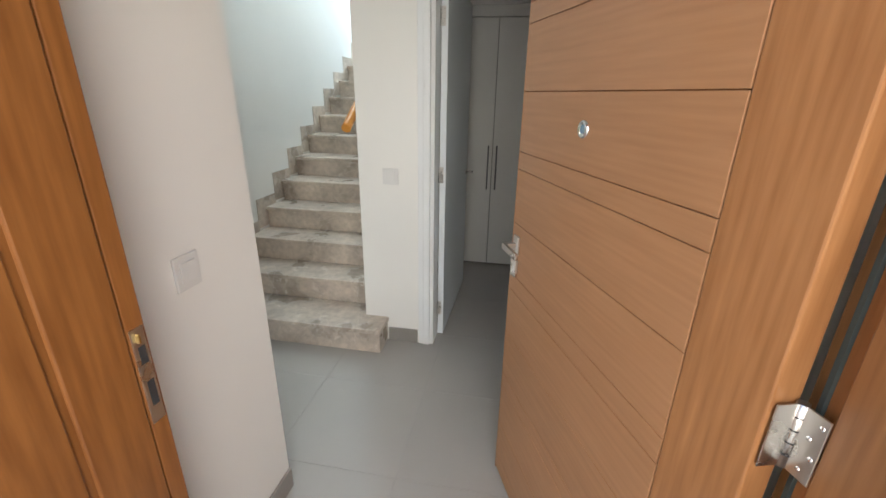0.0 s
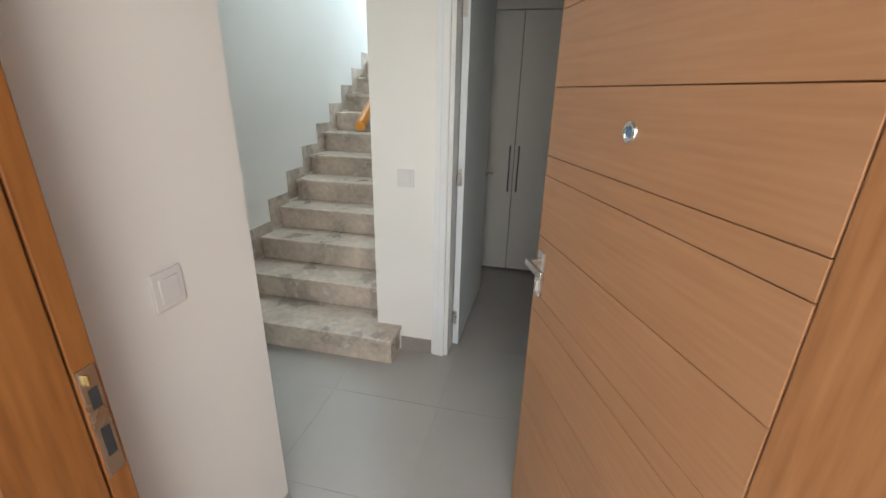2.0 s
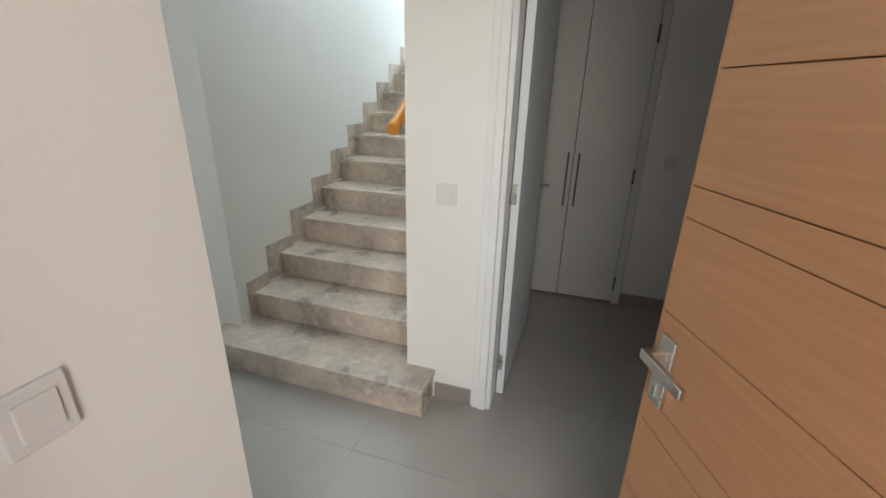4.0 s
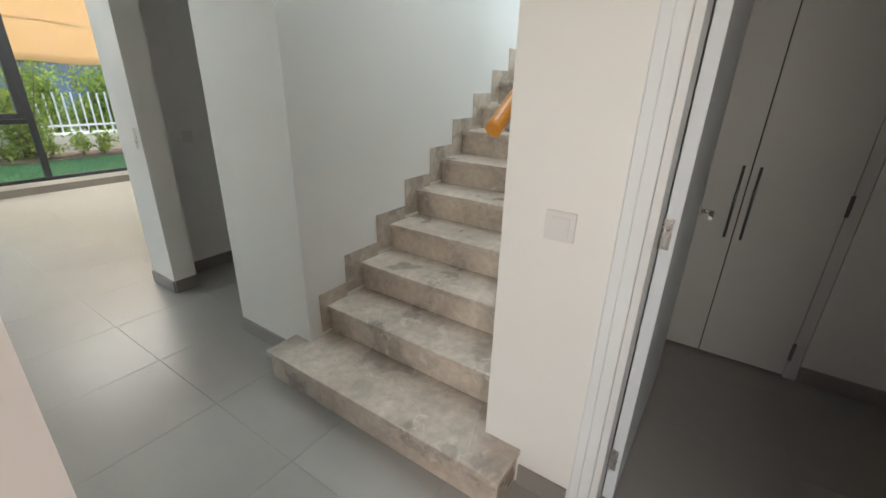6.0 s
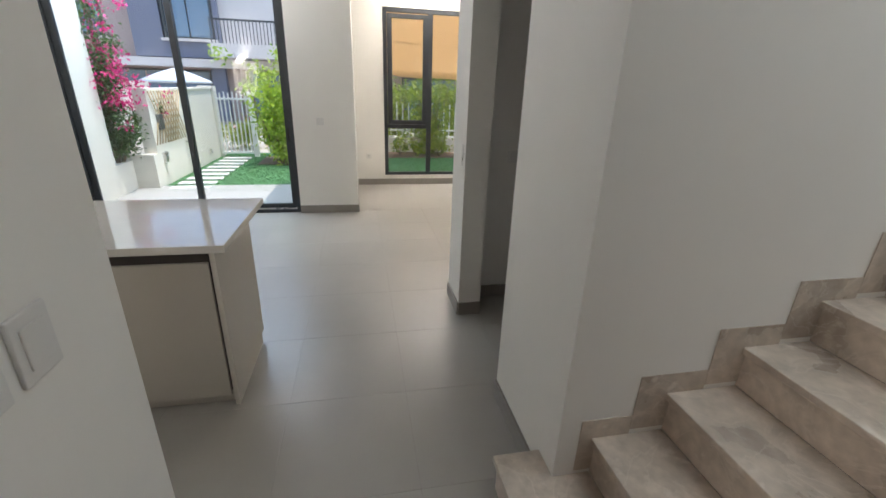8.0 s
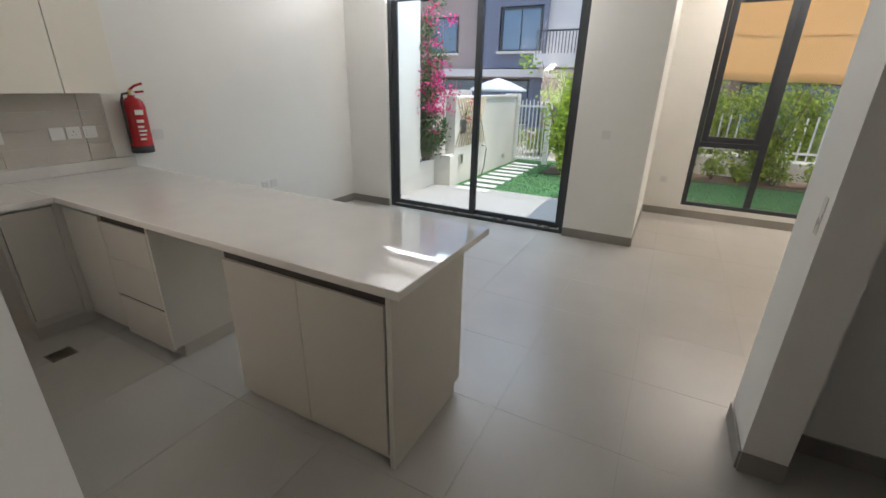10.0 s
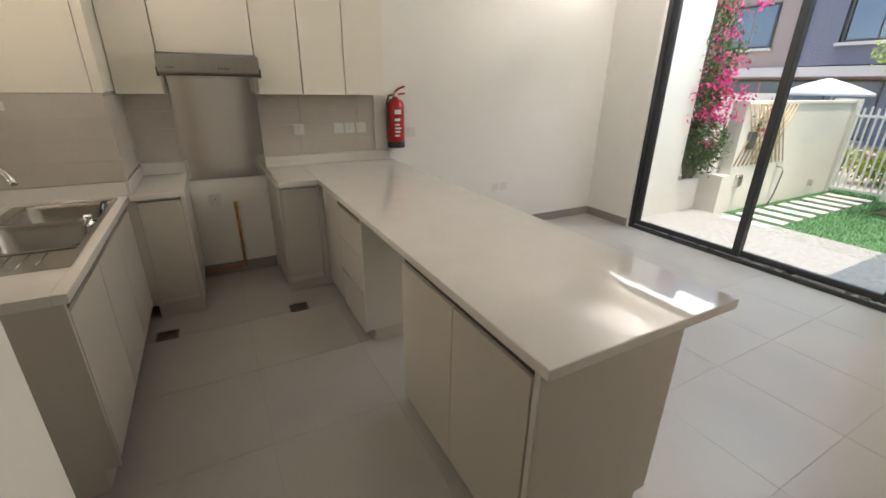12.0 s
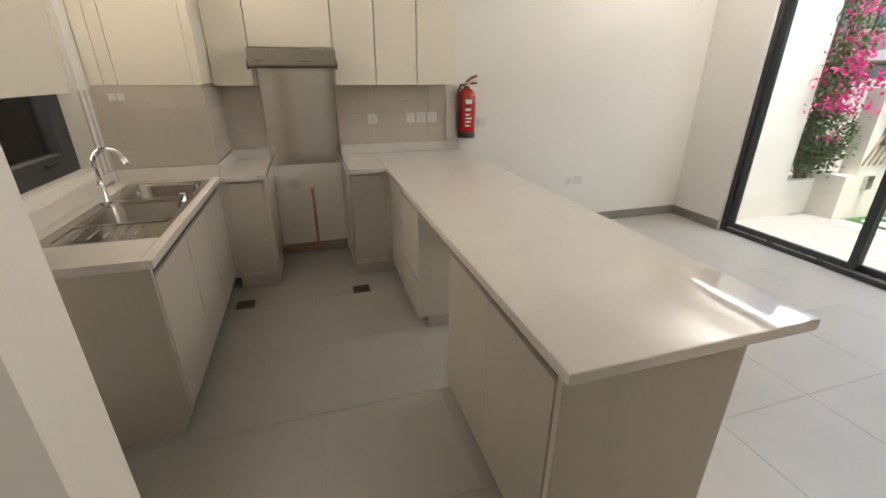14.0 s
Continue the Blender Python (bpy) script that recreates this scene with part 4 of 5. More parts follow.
for k in range(3):
    part("vent_slot", bx(-0.20 + 0.14 * k, -0.08 + 0.14 * k, -1.304, -1.298, 0.092, 0.110), M["black"], body)

pipe = thing("gas_pipe", "copper gas pipe with valve in the cooker gap", "pipe", (-2.045, -1.735, 0))
part("riser", tube([(0, 0, 0.60), (0, 0, 0.09)] + arc((0.03, 0, 0.09), 0.03, 180, 270, "xz", 4) + [(0.30, 0, 0.06)], 0.0105, 10), M["copper"], pipe)
part("valve", join(tube([(0, 0, 0.585), (0, 0, 0.635)], 0.016, 12), tube([(0, -0.03, 0.62), (0, 0.02, 0.62)], 0.011, 10)), M["brass"], pipe)
for z in (0.22, 0.46):
    part("clip", bx(-0.016, 0.016, -0.028, 0.012, z - 0.008, z + 0.008, 0.002), M["brass"], pipe)


def floor_drain(x, y):
    d = thing("floor_drain", "small square metal drain grate set in the kitchen floor", "drain", (x, y, 0), group="floor drains")
    part("frame", boxes((-0.065, 0.065, -0.06, -0.048, 0, 0.003), (-0.065, 0.065, 0.048, 0.06, 0, 0.003), (-0.065, -0.053, -0.048, 0.048, 0, 0.003), (0.053, 0.065, -0.048, 0.048, 0, 0.003)), M["drain"], d)
    part("grate", bx(-0.053, 0.053, -0.048, 0.048, 0.0, 0.0015), M["slot"], d)
    for k in range(6):
        part("bar", bx(-0.05, 0.05, -0.044 + 0.016 * k, -0.035 + 0.016 * k, 0.0015, 0.003), M["drain"], d)


floor_drain(-1.49, -0.87)
floor_drain(-2.33, -0.87)

ext = thing("fire_extinguisher", "red fire extinguisher hung on the wall beside the tiles", "fire extinguisher", (-3.475, -1.675, 1.018))
part("cylinder", lathe([(0.0, 0.045), (0.078, 0.045), (0.080, 0.06), (0.080, 0.36), (0.072, 0.395), (0.05, 0.42), (0.026, 0.43), (0.026, 0.445), (0.0, 0.445)], 32), M["red"], ext)
part("foot", lathe([(0.0, 0.0), (0.078, 0.0), (0.081, 0.006), (0.081, 0.055), (0.0, 0.055)], 32), M["black"], ext)
part("valve", join(lathe([(0.02, 0.44), (0.022, 0.47), (0.016, 0.485), (0.0, 0.485)], 16), bx(-0.012, 0.012, -0.03, 0.03, 0.455, 0.475, 0.003)), M["brass"], ext)
part("lever", join(tube([(0.0, -0.01, 0.485), (-0.03, 0.02, 0.515), (-0.075, 0.05, 0.535)], 0.009, 8), tube([(0.0, -0.01, 0.462), (-0.035, 0.02, 0.468), (-0.075, 0.05, 0.475)], 0.008, 8)), M["red"], ext)
part("gauge", tube([(0.0, 0.02, 0.46), (0.0, 0.04, 0.46)], 0.014, 14), M["label"], ext)
part("hose", tube([(0.02, 0.0, 0.46), (0.07, 0.02, 0.455), (0.094, 0.03, 0.40), (0.095, 0.03, 0.20), (0.092, 0.03, 0.08)], 0.009, 10), M["black"], ext)
part("bracket", bx(-0.03, 0.03, -0.09, -0.078, 0.10, 0.42, 0.002), M["black"], ext)


def curved_label(z0, z1, a0, a1, r, mat, parent):
    bm = bmesh.new()
    n = 8
    lo, hi = [], []
    for k in range(n + 1):
        a = radians(a0 + (a1 - a0) * k / n)
        lo.append(bm.verts.new((r * math.cos(a), r * math.sin(a), z0)))
        hi.append(bm.verts.new((r * math.cos(a), r * math.sin(a), z1)))
    for k in range(n):
        bm.faces.new((lo[k], lo[k + 1], hi[k + 1], hi[k]))
    return part("print", bm, mat, parent, "white printed bars on the label")


for k, (z, h) in enumerate(((0.30, 0.05), (0.24, 0.03), (0.20, 0.022), (0.17, 0.018), (0.14, 0.018), (0.105, 0.02))):
    curved_label(z, z + h * 0.75, 62, 105 - 6 * (k % 3), 0.0806, M["label"], ext)

# ---- glazing ----
def framed(name, label, y0, y1, z0, z1, x, bars, depth=0.07, w=0.06):
    """A dark aluminium frame across y with bars given as boxes (y0, y1, z0, z1)."""
    ob = thing(name, label, "window" if "window" in name else "door", (x, 0, 0), kind="structure")
    part("window_frame", boxes((-depth, 0, y0, y0 + w, z0, z1, 0.003), (-depth, 0, y1 - w, y1, z0, z1, 0.003), (-depth, 0, y0 + w, y1 - w, z0, z0 + w * 0.8, 0.003), (-depth, 0, y0 + w, y1 - w, z1 - w, z1, 0.003)), M["alu"], ob)
    for b in bars:
        part("mullion", bx(-depth * 0.9, -0.002, *b, 0.003), M["alu"], ob)
    return ob


def pane(parent, x, y0, y1, z0, z1):
    p = part("pane", bx(x - 0.004, x + 0.004, y0, y1, z0, z1), M["glass"], parent)
    p.visible_shadow = False
    return p


sl = framed("sliding_door", "two-leaf dark aluminium sliding glass door to the garden", -1.13, 1.27, 0.0, 2.62, -6.26, [], 0.13, 0.05)
for ya, yb, dx in ((-1.08, 0.115, -0.025), (0.045, 1.22, -0.075)):
    leafp = part("sash", boxes((dx - 0.04, dx, ya, ya + 0.065, 0.04, 2.57, 0.003), (dx - 0.04, dx, yb - 0.065, yb, 0.04, 2.57, 0.003), (dx - 0.04, dx, ya + 0.065, yb - 0.065, 0.04, 0.10, 0.003), (dx - 0.04, dx, ya + 0.065, yb - 0.065, 2.51, 2.57, 0.003)), M["alu"], sl)
    pane(leafp, dx - 0.02, ya + 0.065, yb - 0.065, 0.10, 2.51)
part("door_handle", bx(-0.078, -0.062, 1.175, 1.20, 0.90, 1.06, 0.004), M["black"], sl)
part("track", boxes((-0.125, -0.085, -1.08, 1.22, 0.04, 0.052), (-0.06, -0.02, -1.08, 1.22, 0.04, 0.05)), M["satin"], sl)
win = framed("window_1", "tall dark aluminium window with an opening sash", 2.46, 4.50, 0.16, 2.68, -7.885, [(3.16, 3.235, 0.21, 2.62), (2.52, 3.16, 0.93, 0.99)], 0.07, 0.06)
sash = part("sash", boxes((-0.05, 0.012, 2.525, 2.60, 0.995, 2.60, 0.004), (-0.05, 0.012, 3.085, 3.16, 0.995, 2.60, 0.004), (-0.05, 0.012, 2.60, 3.085, 0.995, 1.06, 0.004), (-0.05, 0.012, 2.60, 3.085, 2.54, 2.60, 0.004)), M["alu"], win)
part("handle", bx(0.012, 0.03, 2.78, 2.90, 1.015, 1.035, 0.004), M["black"], sash)
pane(sash, -0.02, 2.60, 3.085, 1.06, 2.54)
pane(win, -0.03, 2.52, 3.16, 0.21, 0.93)
pane(win, -0.03, 3.235, 4.44, 0.21, 2.62)
kw = thing("window_2", "dark aluminium kitchen window over the sink", "window", (-0.70, 0, 0), kind="structure")
part("window_frame", boxes((-0.03, 0.03, -0.95, -0.89, 1.03, 2.1, 0.003), (-0.03, 0.03, -0.01, 0.05, 1.03, 2.1, 0.003), (-0.03, 0.03, -0.89, -0.01, 1.03, 1.08, 0.003), (-0.03, 0.03, -0.89, -0.01, 2.05, 2.1, 0.003)), M["alu"], kw)
ks = part("sash", boxes((-0.045, 0.02, -0.89, -0.77, 1.08, 2.05, 0.004), (-0.045, 0.02, -0.09, -0.01, 1.08, 2.05, 0.004), (-0.045, 0.02, -0.77, -0.09, 1.08, 1.15, 0.004), (-0.045, 0.02, -0.77, -0.09, 1.98, 2.05, 0.004)), M["alu"], kw)
part("handle", boxes((-0.07, -0.045, -0.68, -0.56, 1.10, 1.125, 0.004)), M["black"], ks)
pane(ks, 0.0, -0.77, -0.09, 1.15, 1.98)
lw = thing("window_3", "white-framed window lighting the stair landing", "window", (0, 8.3, 0), kind="structure")
part("window_frame", boxes((-0.5, -0.44, -0.04, 0.04, 3.3, 5.0, 0.003), (0.84, 0.9, -0.04, 0.04, 3.3, 5.0, 0.003), (-0.44, 0.84, -0.04, 0.04, 3.3, 3.36, 0.003), (-0.44, 0.84, -0.04, 0.04, 4.94, 5.0, 0.003)), M["alu"], lw)

# ---- outside ----
structure("ground", boxes((-600, 600, -600, 600, -0.40, -0.145)), M["ground"], "pale sandy ground reaching to the horizon", "ground")
structure("porch_paving", boxes((-0.58, 3.5, -4.0, 0.55, -0.14, -0.03), (-0.4, 0.765, 0.55, 0.80, -0.14, -0.005)), M["patio"], "pale stone paving at the entrance", "pavement")
structure("porch_wall", boxes((1.9, 2.1, -2.4, 0.55, -0.14, 2.9), (-0.58, 2.1, -2.6, -2.4, -0.14, 2.9), (-0.83, -0.58, -2.6, -1.965, -0.14, 2.9)), M["render"], "cream rendered porch wall", "wall")
patio = structure("patio", boxes((-7.48, -6.40, -1.30, 1.27, -0.13, -0.045)), M["grout"], "pale garden patio of stone slabs", "pavement")
for i in range(2):
    for j in range(4):
        part("slab", bx(-7.48 + 0.54 * i, -6.943 + 0.54 * i, -1.295 + 0.64 * j, -0.658 + 0.64 * j, -0.045, -0.022, 0.002), M["patio"], patio)
turf = structure("turf", boxes((-11.6, -7.485, -1.0, 1.27, -0.14, -0.02), (-11.6, -8.05, 1.27, 7.0, -0.14, -0.02)), M["turf"], "bright green artificial lawn", "lawn")


def scatter(name, parent, material, verts_of, n):
    """n small pieces out of one outline function, joined in one mesh."""
    vs, fs = [], []
    for i in range(n):
        piece, faces = verts_of(i)
        k = len(vs)
        vs.extend(piece)
        fs.extend([tuple(k + j for j in f) for f in faces])
    me = bpy.data.meshes.new(name)
    me.from_pydata(vs, [], fs)
    me.materials.append(material)
    ob = new(name, me)
    ob.parent = parent
    return ob


rng = random.Random(5)


def blade(i):
    while True:
        x, y = rng.uniform(-11.3, -7.5), rng.uniform(-0.98, 5.0)
        if y < 1.25 or x < -8.1:
            break
    a, h, w = rng.uniform(0, 6.28), rng.uniform(0.018, 0.036), 0.0035
    c, s = math.cos(a) * w, math.sin(a) * w
    lx, ly = rng.uniform(-0.012, 0.012), rng.uniform(-0.012, 0.012)
    return [(x - c, y - s, -0.021), (x + c, y + s, -0.021), (x + lx, y + ly, -0.02 + h)], [(0, 1, 2)]


tagged(scatter("grass_blades", turf, M["blade"], blade, 45000), kind="stuff")
for i in range(9):
    x = -7.80 - 0.36 * i
    s = part("stepping_stone", bx(x - 0.09, x + 0.09, -0.86, -0.30, -0.06, 0.006, 0.006), M["stone"])
    tagged(s, "pale stone slab laid in the lawn as a path", "stepping stone", group="garden path")

# neighbour's pier, planter and garden wall
structure("garden_pier", boxes((-7.33, -6.40, -1.55, -1.30, -0.14, 3.1), (-7.95, -7.33, -1.52, -1.30, -0.14, 0.42), (-7.95, -7.80, -1.30, -1.0, -0.14, 0.50), (-7.95, -7.80, -1.52, -1.30, 0.42, 0.50)), M["render"], "cream rendered wall end with a low planter ledge", "wall")
structure("garden_wall", boxes((-10.95, -7.952, -1.18, -1.0, -0.14, 1.40), (-10.95, -7.952, -1.20, -0.98, 1.40, 1.435), (-11.15, -10.952, -1.25, -0.95, -0.14, 1.46)), M["render"], "cream rendered garden wall with a pier", "wall")
structure("rear_wall", boxes((-13.0, -6.40, -3.2, -3.0, -0.14, 1.5)), M["render"], "cream rendered boundary wall", "wall")
trel = thing("trellis", "diamond lattice of weathered timber slats behind the vine", "trellis", (0, -1.27, 0))
for k in range(9):
    x = -7.96 - 0.10 * k
    part("slat", tube([(x, 0.285, 0.62), (x - 0.42, 0.285, 1.40)], 0.010, 6), M["trellis"], trel)
    part("slat", tube([(x - 0.42, 0.30, 0.62), (x, 0.30, 1.40)], 0.010, 6), M["trellis"], trel)
tp = thing("garden_tap", "small metal garden tap with a hanging hose", "tap", (-9.12, -1.0, 0.54))
part("spout", tube([(0, 0, 0.0), (0, 0.07, 0.0), (0, 0.10, -0.05)], 0.014, 8), M["satin"], tp)
part("wheel", lathe([(0, 0.03), (0.03, 0.03), (0.03, 0.04), (0, 0.04)], 12, (0, 0.05, 0.02)), M["satin"], tp)
part("hose", tube([(0, 0.10, -0.05), (0.01, 0.09, -0.2), (-0.02, 0.06, -0.4), (0.05, 0.05, -0.54)], 0.011, 8), M["hose"], tp)
for x, z, s in ((-8.15, 0.42, 0.10), (-8.2, 0.95, 0.14), (-10.3, 0.2, 0.06)):
    wb = thing("wall_light", "small grey box light on the garden wall", "wall light", (x, -1.0, z))
    part("box", bx(-s / 2, s / 2, -0.002, 0.05, -s * 0.8, s * 0.8, 0.004), M["darksteel"] if s > 0.1 else M["satin"], wb)


def railing(name, label, x, y0, y1, z0, z1, step, category, bar=0.012, upper=0.10):
    ob = thing(name, label, category, (x, 0, 0))
    part("rail", boxes((-0.02, 0.02, y0, y1, z0, z0 + 0.04, 0.003), (-0.02, 0.02, y0, y1, z1 - upper - 0.04, z1 - upper, 0.003)), M["white_metal"], ob)
    for i in range(int((y1 - y0) / step) + 1):
        y = y0 + step * i
        part("bar", bx(-bar, bar, y - bar, y + bar, z0, z1 + (0.0 if i % 2 else 0.03)), M["white_metal"], ob)
    return ob


railing("garden_gate", "white painted metal garden gate with upright bars", -11.0, -0.94, -0.30, 0.05, 1.33, 0.085, "gate")
part("post", boxes((-0.05, 0.05, -0.29, -0.19, -0.1, 1.36, 0.004)), M["white_metal"], bpy.data.objects["garden_gate"])
structure("fence_base", boxes((-11.85, -11.65, -0.1, 9.0, -0.14, 0.36)), M["render"], "low cream wall under the fence", "wall")
railing("garden_fence", "white slatted metal fence above a low wall", -11.75, 0.0, 8.6, 0.36, 1.17, 0.15, "fence", 0.014, 0.62)
structure("planting_bed", boxes((-11.65, -10.75, 1.3, 9.0, -0.14, 0.0), (-10.9, -9.9, -0.02, 1.0, -0.14, 0.0)), M["soil"], "brown planting bed under the hedge", "soil")


# plants
def leaf_piece(c, size):
    n = Vector((rng.gauss(0, 1), rng.gauss(0, 1), rng.gauss(0.5, 0.8))).normalized()
    t = n.cross(Vector((rng.gauss(0, 1), rng.gauss(0, 1), rng.gauss(0, 1)))).normalized()
    b = n.cross(t)
    s = size * rng.uniform(0.65, 1.3)
    c = Vector(c)
    return [tuple(c - t * s), tuple(c + b * s * 0.42 + n * s * 0.1), tuple(c + t * s), tuple(c - b * s * 0.42 + n * s * 0.1)], [(0, 1, 2), (0, 2, 3)]


def plant(name, label, base, tips, leaves, size, leaf_mat, spread, flower=None, n_flower=0, flower_low=0.0, trunk=0.018, category="shrub"):
    """Stems from the base to each tip; leaves gather round the outer stems in clumps."""
    ob = thing(name, label, category, base)
    clumps = []
    bm = bmesh.new()
    for tip in tips:
        tip = Vector(tip)
        mid = tip * 0.5 + Vector((rng.uniform(-0.1, 0.1), rng.uniform(-0.1, 0.1), rng.uniform(0, 0.12)))
        pts = [Vector((0, 0, 0)) + Vector((tip.x, tip.y, 0)) * 0.12, mid * 0.6, mid, (mid + tip) / 2 + Vector((rng.uniform(-0.05, 0.05), 0, 0.04)), tip]
        join(bm, tube(pts, trunk, 6, trunk * 0.25))
        for k in range(7):
            f = rng.uniform(0.25, 1.0)
            i = min(3, int(f * 4))
            p = pts[i].lerp(pts[i + 1], f * 4 - i)
            clumps.append(p + Vector((rng.gauss(0, spread * 0.5), rng.gauss(0, spread * 0.5), rng.gauss(0, spread * 0.4))))
    part("stem", bm, M["bark"], ob)

    def one(i):
        c = clumps[i % len(clumps)]
        return leaf_piece(c + Vector((rng.gauss(0, spread * 0.42), rng.gauss(0, spread * 0.42), rng.gauss(0, spread * 0.42))), size)
    tagged(scatter("crown", ob, leaf_mat, one, leaves), kind="stuff")
    if flower:
        high = [c for c in clumps if c.z > flower_low] or clumps
        spots = [rng.choice(high) + Vector((rng.gauss(0, spread), rng.gauss(0.05, spread), rng.gauss(0, spread))) for _ in range(max(6, n_flower // 32))]

        def bloom(i):
            c = spots[i % len(spots)]
            return leaf_piece(c + Vector((rng.gauss(0, 0.055), rng.gauss(0, 0.055), rng.gauss(0, 0.055))), 0.03)
        tagged(scatter("blossom", ob, flower, bloom, n_flower), kind="stuff")
    return ob


plant("bougainvillea", "climbing bougainvillea with bright pink blossom over a planter ledge", (-7.60, -1.40, 0.42),
      [(rng.uniform(-0.28, 0.22), rng.uniform(0.0, 0.16), 0.25 + 0.17 * i) for i in range(15)] + [(-0.65, 0.32, 0.75), (-0.8, 0.36, 0.9), (-0.5, 0.3, 0.55)], 5200, 0.032, M["leaf_dark"], 0.15, M["bract"], 1500, 0.75)
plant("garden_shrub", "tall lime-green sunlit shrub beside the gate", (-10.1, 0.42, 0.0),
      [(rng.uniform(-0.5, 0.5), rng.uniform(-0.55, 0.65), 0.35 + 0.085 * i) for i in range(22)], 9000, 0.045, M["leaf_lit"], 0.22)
for i in range(8):
    y = 1.6 + 0.75 * i
    plant("hedge_shrub", "leafy green shrub in the hedge along the fence", ((-11.42 if i % 2 and y < 4.2 else -12.5) + rng.uniform(-0.12, 0.12), y, -0.1),
          [(rng.uniform(-0.3, 0.3), rng.uniform(-0.5, 0.5), 0.7 + 0.105 * k) for k in range(15)], 3600, 0.05, M["leaf"], 0.24)
for i in range(11):
    plant("low_plant", "small leafy plant at the foot of the hedge", (-11.1 + rng.uniform(-0.3, 0.3), 1.5 + 0.5 * i + rng.uniform(-0.1, 0.1), 0.0),
          [(rng.uniform(-0.16, 0.16), rng.uniform(-0.2, 0.2), rng.uniform(0.12, 0.5)) for k in range(7)], 260, 0.045, M["leaf"], 0.1, trunk=0.006)
for i, (x, y) in enumerate(((-13.2, -1.0), (-14.0, 0.2), (-13.5, -2.0))):
    plant("street_plant", "flowering grasses beyond the garden gate", (x, y, -0.12), [(rng.uniform(-0.4, 0.4), rng.uniform(-0.4, 0.4), rng.uniform(0.3, 0.8)) for k in range(9)], 900, 0.06, M["leaf"], 0.2, M["bract"], 120, 0.2, trunk=0.008)

# shade sail seen through the tall window
sail = thing("shade_sail", "tan shade cloth stretched above the garden", "shade sail", (0, 0, 0))
bm = bmesh.new()
g = [[bm.verts.new((-8.5 - 2.6 * i / 10, 2.2 + 6.5 * j / 16, 3.55 - 1.72 * (i / 10) ** 0.9 - 0.10 * math.sin(math.pi * j / 16) + 0.02 * math.sin(j * 1.7))) for j in range(17)] for i in range(11)]
for i in range(10):
    for j in range(16):
        bm.faces.new((g[i][j], g[i + 1][j], g[i + 1][j + 1], g[i][j + 1])).smooth = True
cloth = part("cloth", bm, M["sail"], sail)
cloth.modifiers.new("thick", "SOLIDIFY").thickness = 0.004
part("seam", tube([(-10.1, 2.2 + 6.5 * j / 16, 2.50 - 0.10 * math.sin(math.pi * j / 16)) for j in range(17)], 0.012, 6), M["trellis"], sail)
for y in (2.15, 8.75):
    part("post", tube([(-11.15, y, -0.14), (-11.15, y, 1.95)], 0.035, 10), M["white_metal"], sail)

# houses opposite
X = -22.0


def far_window(parent, y0, y1, z0, z1, x, cols=2):
    w = part("window", boxes((x - 0.02, x + 0.06, y0, y0 + 0.08, z0, z1), (x - 0.02, x + 0.06, y1 - 0.08, y1, z0, z1), (x - 0.02, x + 0.06, y0 + 0.08, y1 - 0.08, z0, z0 + 0.08), (x - 0.02, x + 0.06, y0 + 0.08, y1 - 0.08, z1 - 0.08, z1)), M["alu"], parent)
    for c in range(cols):
        a, b = y0 + 0.08 + (y1 - y0 - 0.16) * c / cols, y0 + 0.08 + (y1 - y0 - 0.16) * (c + 1) / cols
        part("pane", bx(x - 0.01, x + 0.02, a + 0.025, b - 0.025, z0 + 0.08, z1 - 0.08), M["far_glass"], w)
    part("sill", bx(x, x + 0.25, y0 - 0.1, y1 + 0.1, z0 - 0.10, z0), M["white_wall"], w)


for k, y in enumerate((-20.8, -13.9, -7.0, -0.1, 6.8, 13.7)):
    h = thing("town_house", "two-storey terraced house in dusky render and slate blue", "house", (X, y, -0.14), group="terrace opposite")
    part("wall", boxes((-6, 0, -3.4, 3.5, 2.2, 5.6), (-6, -0.6, -3.4, 3.5, 0, 2.2), (-0.6, 0.0, -3.4, -3.0, 0, 2.2)), M["pink_wall"], h)
    part("slate_block", boxes((0.0, 0.55, 0.3, 1.42, 2.55, 5.9), (0.0, 0.55, 3.40, 3.58, 2.55, 5.9), (0.0, 0.55, 1.42, 3.40, 2.55, 3.2), (0.0, 0.55, 1.42, 3.40, 5.05, 5.9), (-0.6, 0.3, 2.95, 3.5, 0, 2.55)), M["blue_wall"], h)
    part("band", boxes((0.0, 0.9, -3.35, 3.55, 2.18, 2.5)), M["white_wall"], h)
    part("roof", bx(-6.2, 0.4, -3.45, 3.55, 5.9, 6.15), M["white_wall"], h)
    far_window(h, 1.5, 3.38, 3.25, 5.0, 0.50)
    far_window(h, -2.6, -0.9, 3.25, 4.85, 0.0)
    far_window(h, -2.6, 2.7, 0.05, 2.1, -0.6, 4)
    bal = part("balcony", boxes((0.0, 1.2, -3.3, -2.75, 2.5, 2.9)), M["white_wall"], h)
lowb = thing("town_house", "pale set-back house with a railed balcony", "house", (X - 1.0, -0.1, -0.14), group="terrace opposite")
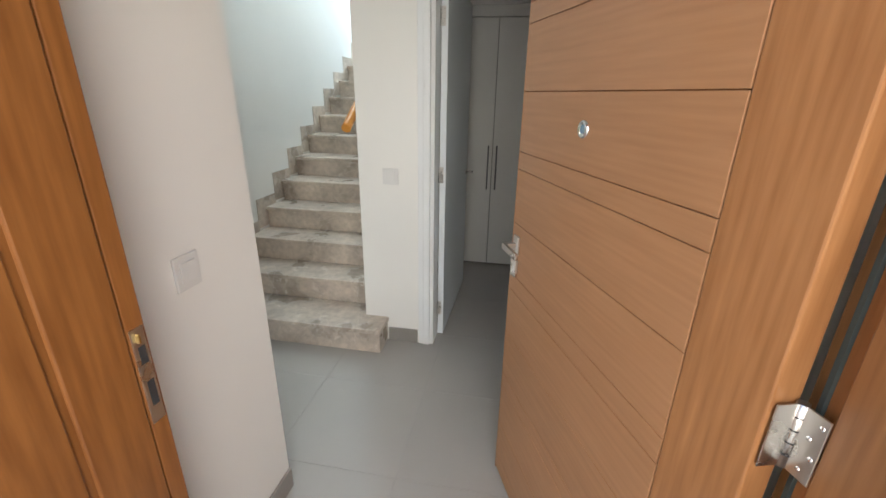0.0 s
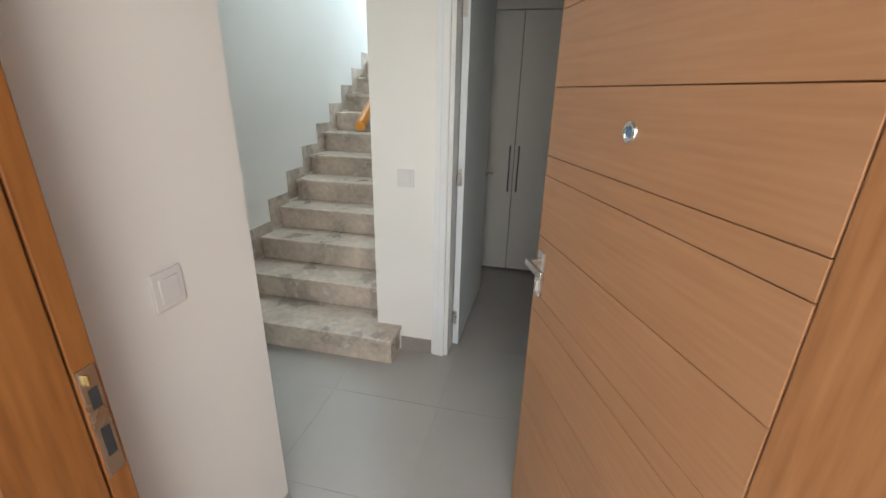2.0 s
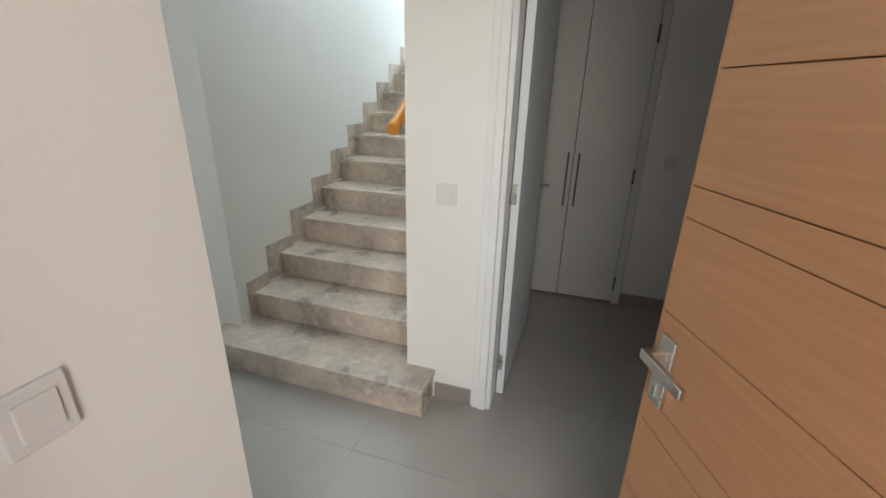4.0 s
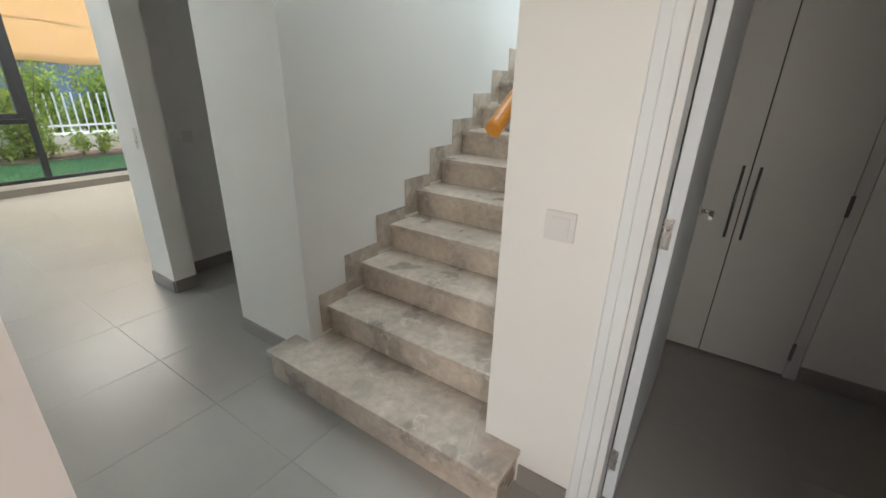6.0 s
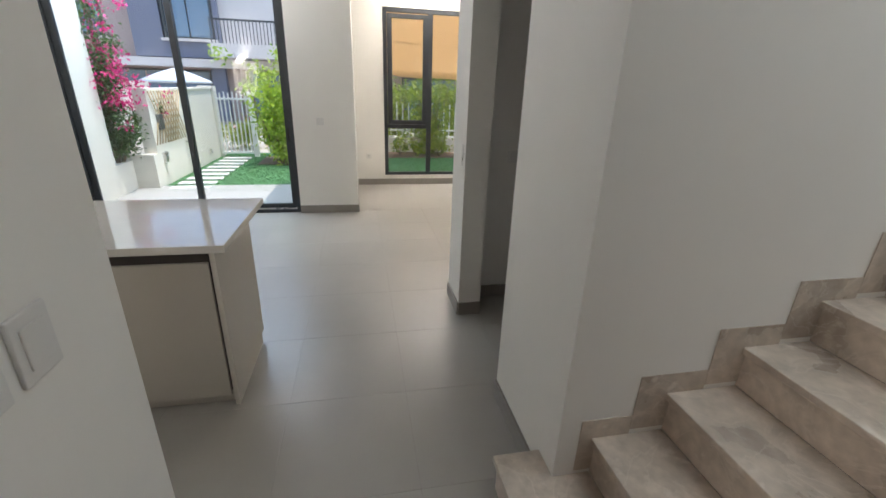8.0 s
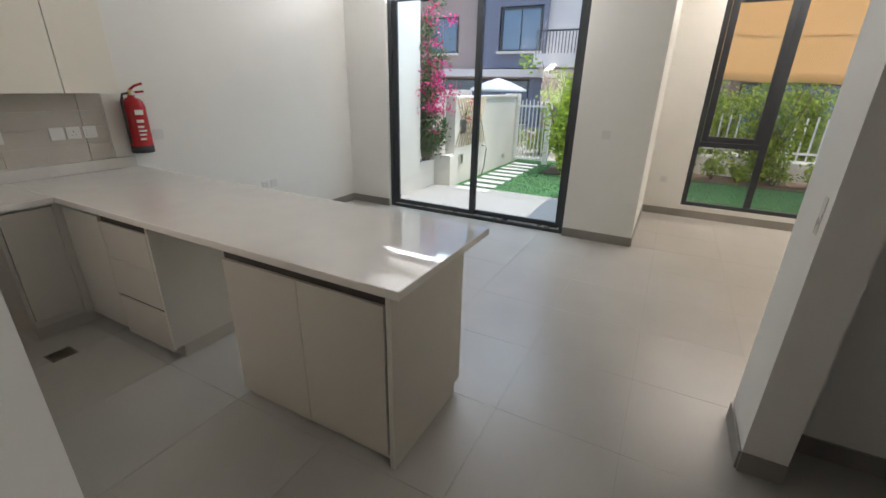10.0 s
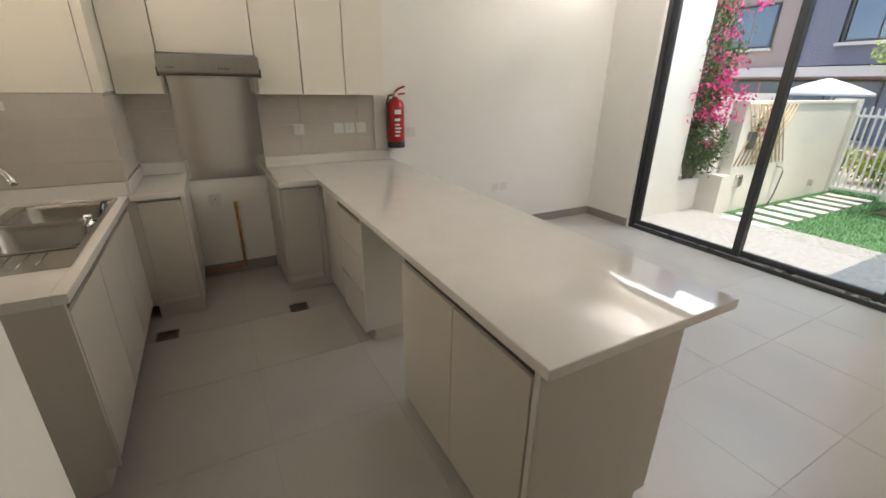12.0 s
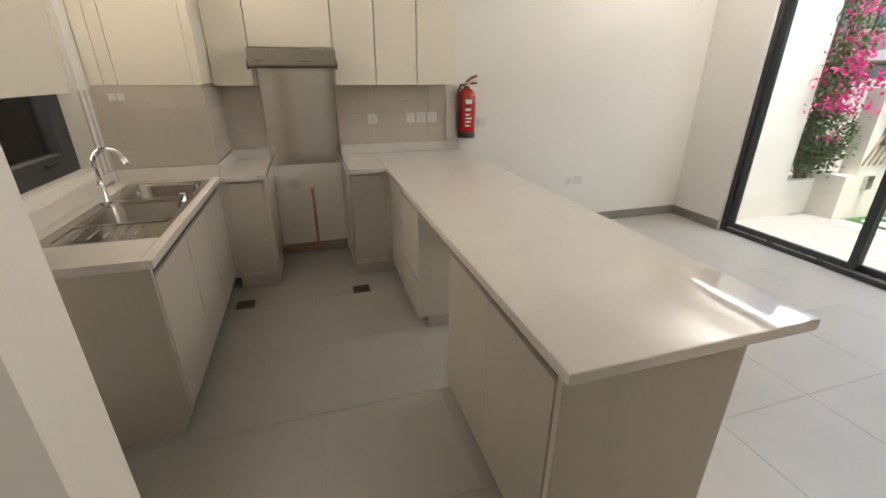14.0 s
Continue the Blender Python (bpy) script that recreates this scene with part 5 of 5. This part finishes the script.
part("wall", boxes((1.01, 3.0, -3.35, 2.6, 2.55, 3.05), (1.01, 1.3, -3.35, 2.6, 3.05, 5.8)), M["white_wall"], lowb)
part("balcony_rail", boxes((2.9, 2.96, -3.3, 2.6, 3.85, 3.92), *[(2.915, 2.945, -3.3 + 0.13 * i, -3.27 + 0.13 * i, 3.05, 3.85) for i in range(46)]), M["alu"], lowb)
par = thing("parasol", "pale grey canvas parasol in a neighbouring garden", "parasol", (-18.0, -4.15, -0.14))
part("canopy", lathe([(0.0, 2.07), (0.06, 2.05), (0.5, 1.92), (1.15, 1.66), (1.15, 1.58), (1.13, 1.64), (0.5, 1.89), (0.0, 2.03)], 8), M["canvas"], par)
part("pole", tube([(0, 0, 0), (0, 0, 2.05)], 0.03, 8), M["alu"], par)

# ---- floor tiles ----
T = 0.615
floor_ob = bpy.data.objects["floor"]
shared = {}


def floor_tile(x0, x1, y0, y1):
    w, d = round(x1 - x0 - 0.0018, 4), round(y1 - y0 - 0.0018, 4)
    if (w, d) not in shared:
        bm = bx(-w / 2, w / 2, -d / 2, d / 2, -0.012, 0.0, 0.0004)
        me = bpy.data.meshes.new("tile")
        bm.to_mesh(me)
        bm.free()
        me.materials.append(M["tile"])
        shared[(w, d)] = me
    ob = new("tile", shared[(w, d)])
    ob.parent = floor_ob
    ob.location = ((x0 + x1) / 2, (y0 + y1) / 2, 0)


for i in range(-13, 3):
    for j in range(-6, 6):
        x0, y0 = -0.135 + T * i, 1.63 + T * j
        x1, y1 = x0 + T, y0 + T
        x0, x1, y0, y1 = max(x0, -7.9), min(x1, 1.05), max(y0, -1.78), min(y1, 4.95)
        if y1 < 2.0 and x1 <= -6.3 or x0 >= -0.58 and y1 < 0.8:
            continue
        if y0 < 1.9 and y1 > 2.01 and x0 < -6.27:
            floor_tile(x0, min(x1, -6.27), 2.0, y1)
            if x1 < -6.25:
                continue
        if y0 < 1.9:
            x0 = max(x0, -6.27)
        if x0 >= -0.76 and y0 < 0.8 < y1:
            y0 = 0.80
        if x1 - x0 > 0.02 and y1 - y0 > 0.02:
            floor_tile(x0, x1, y0, y1)
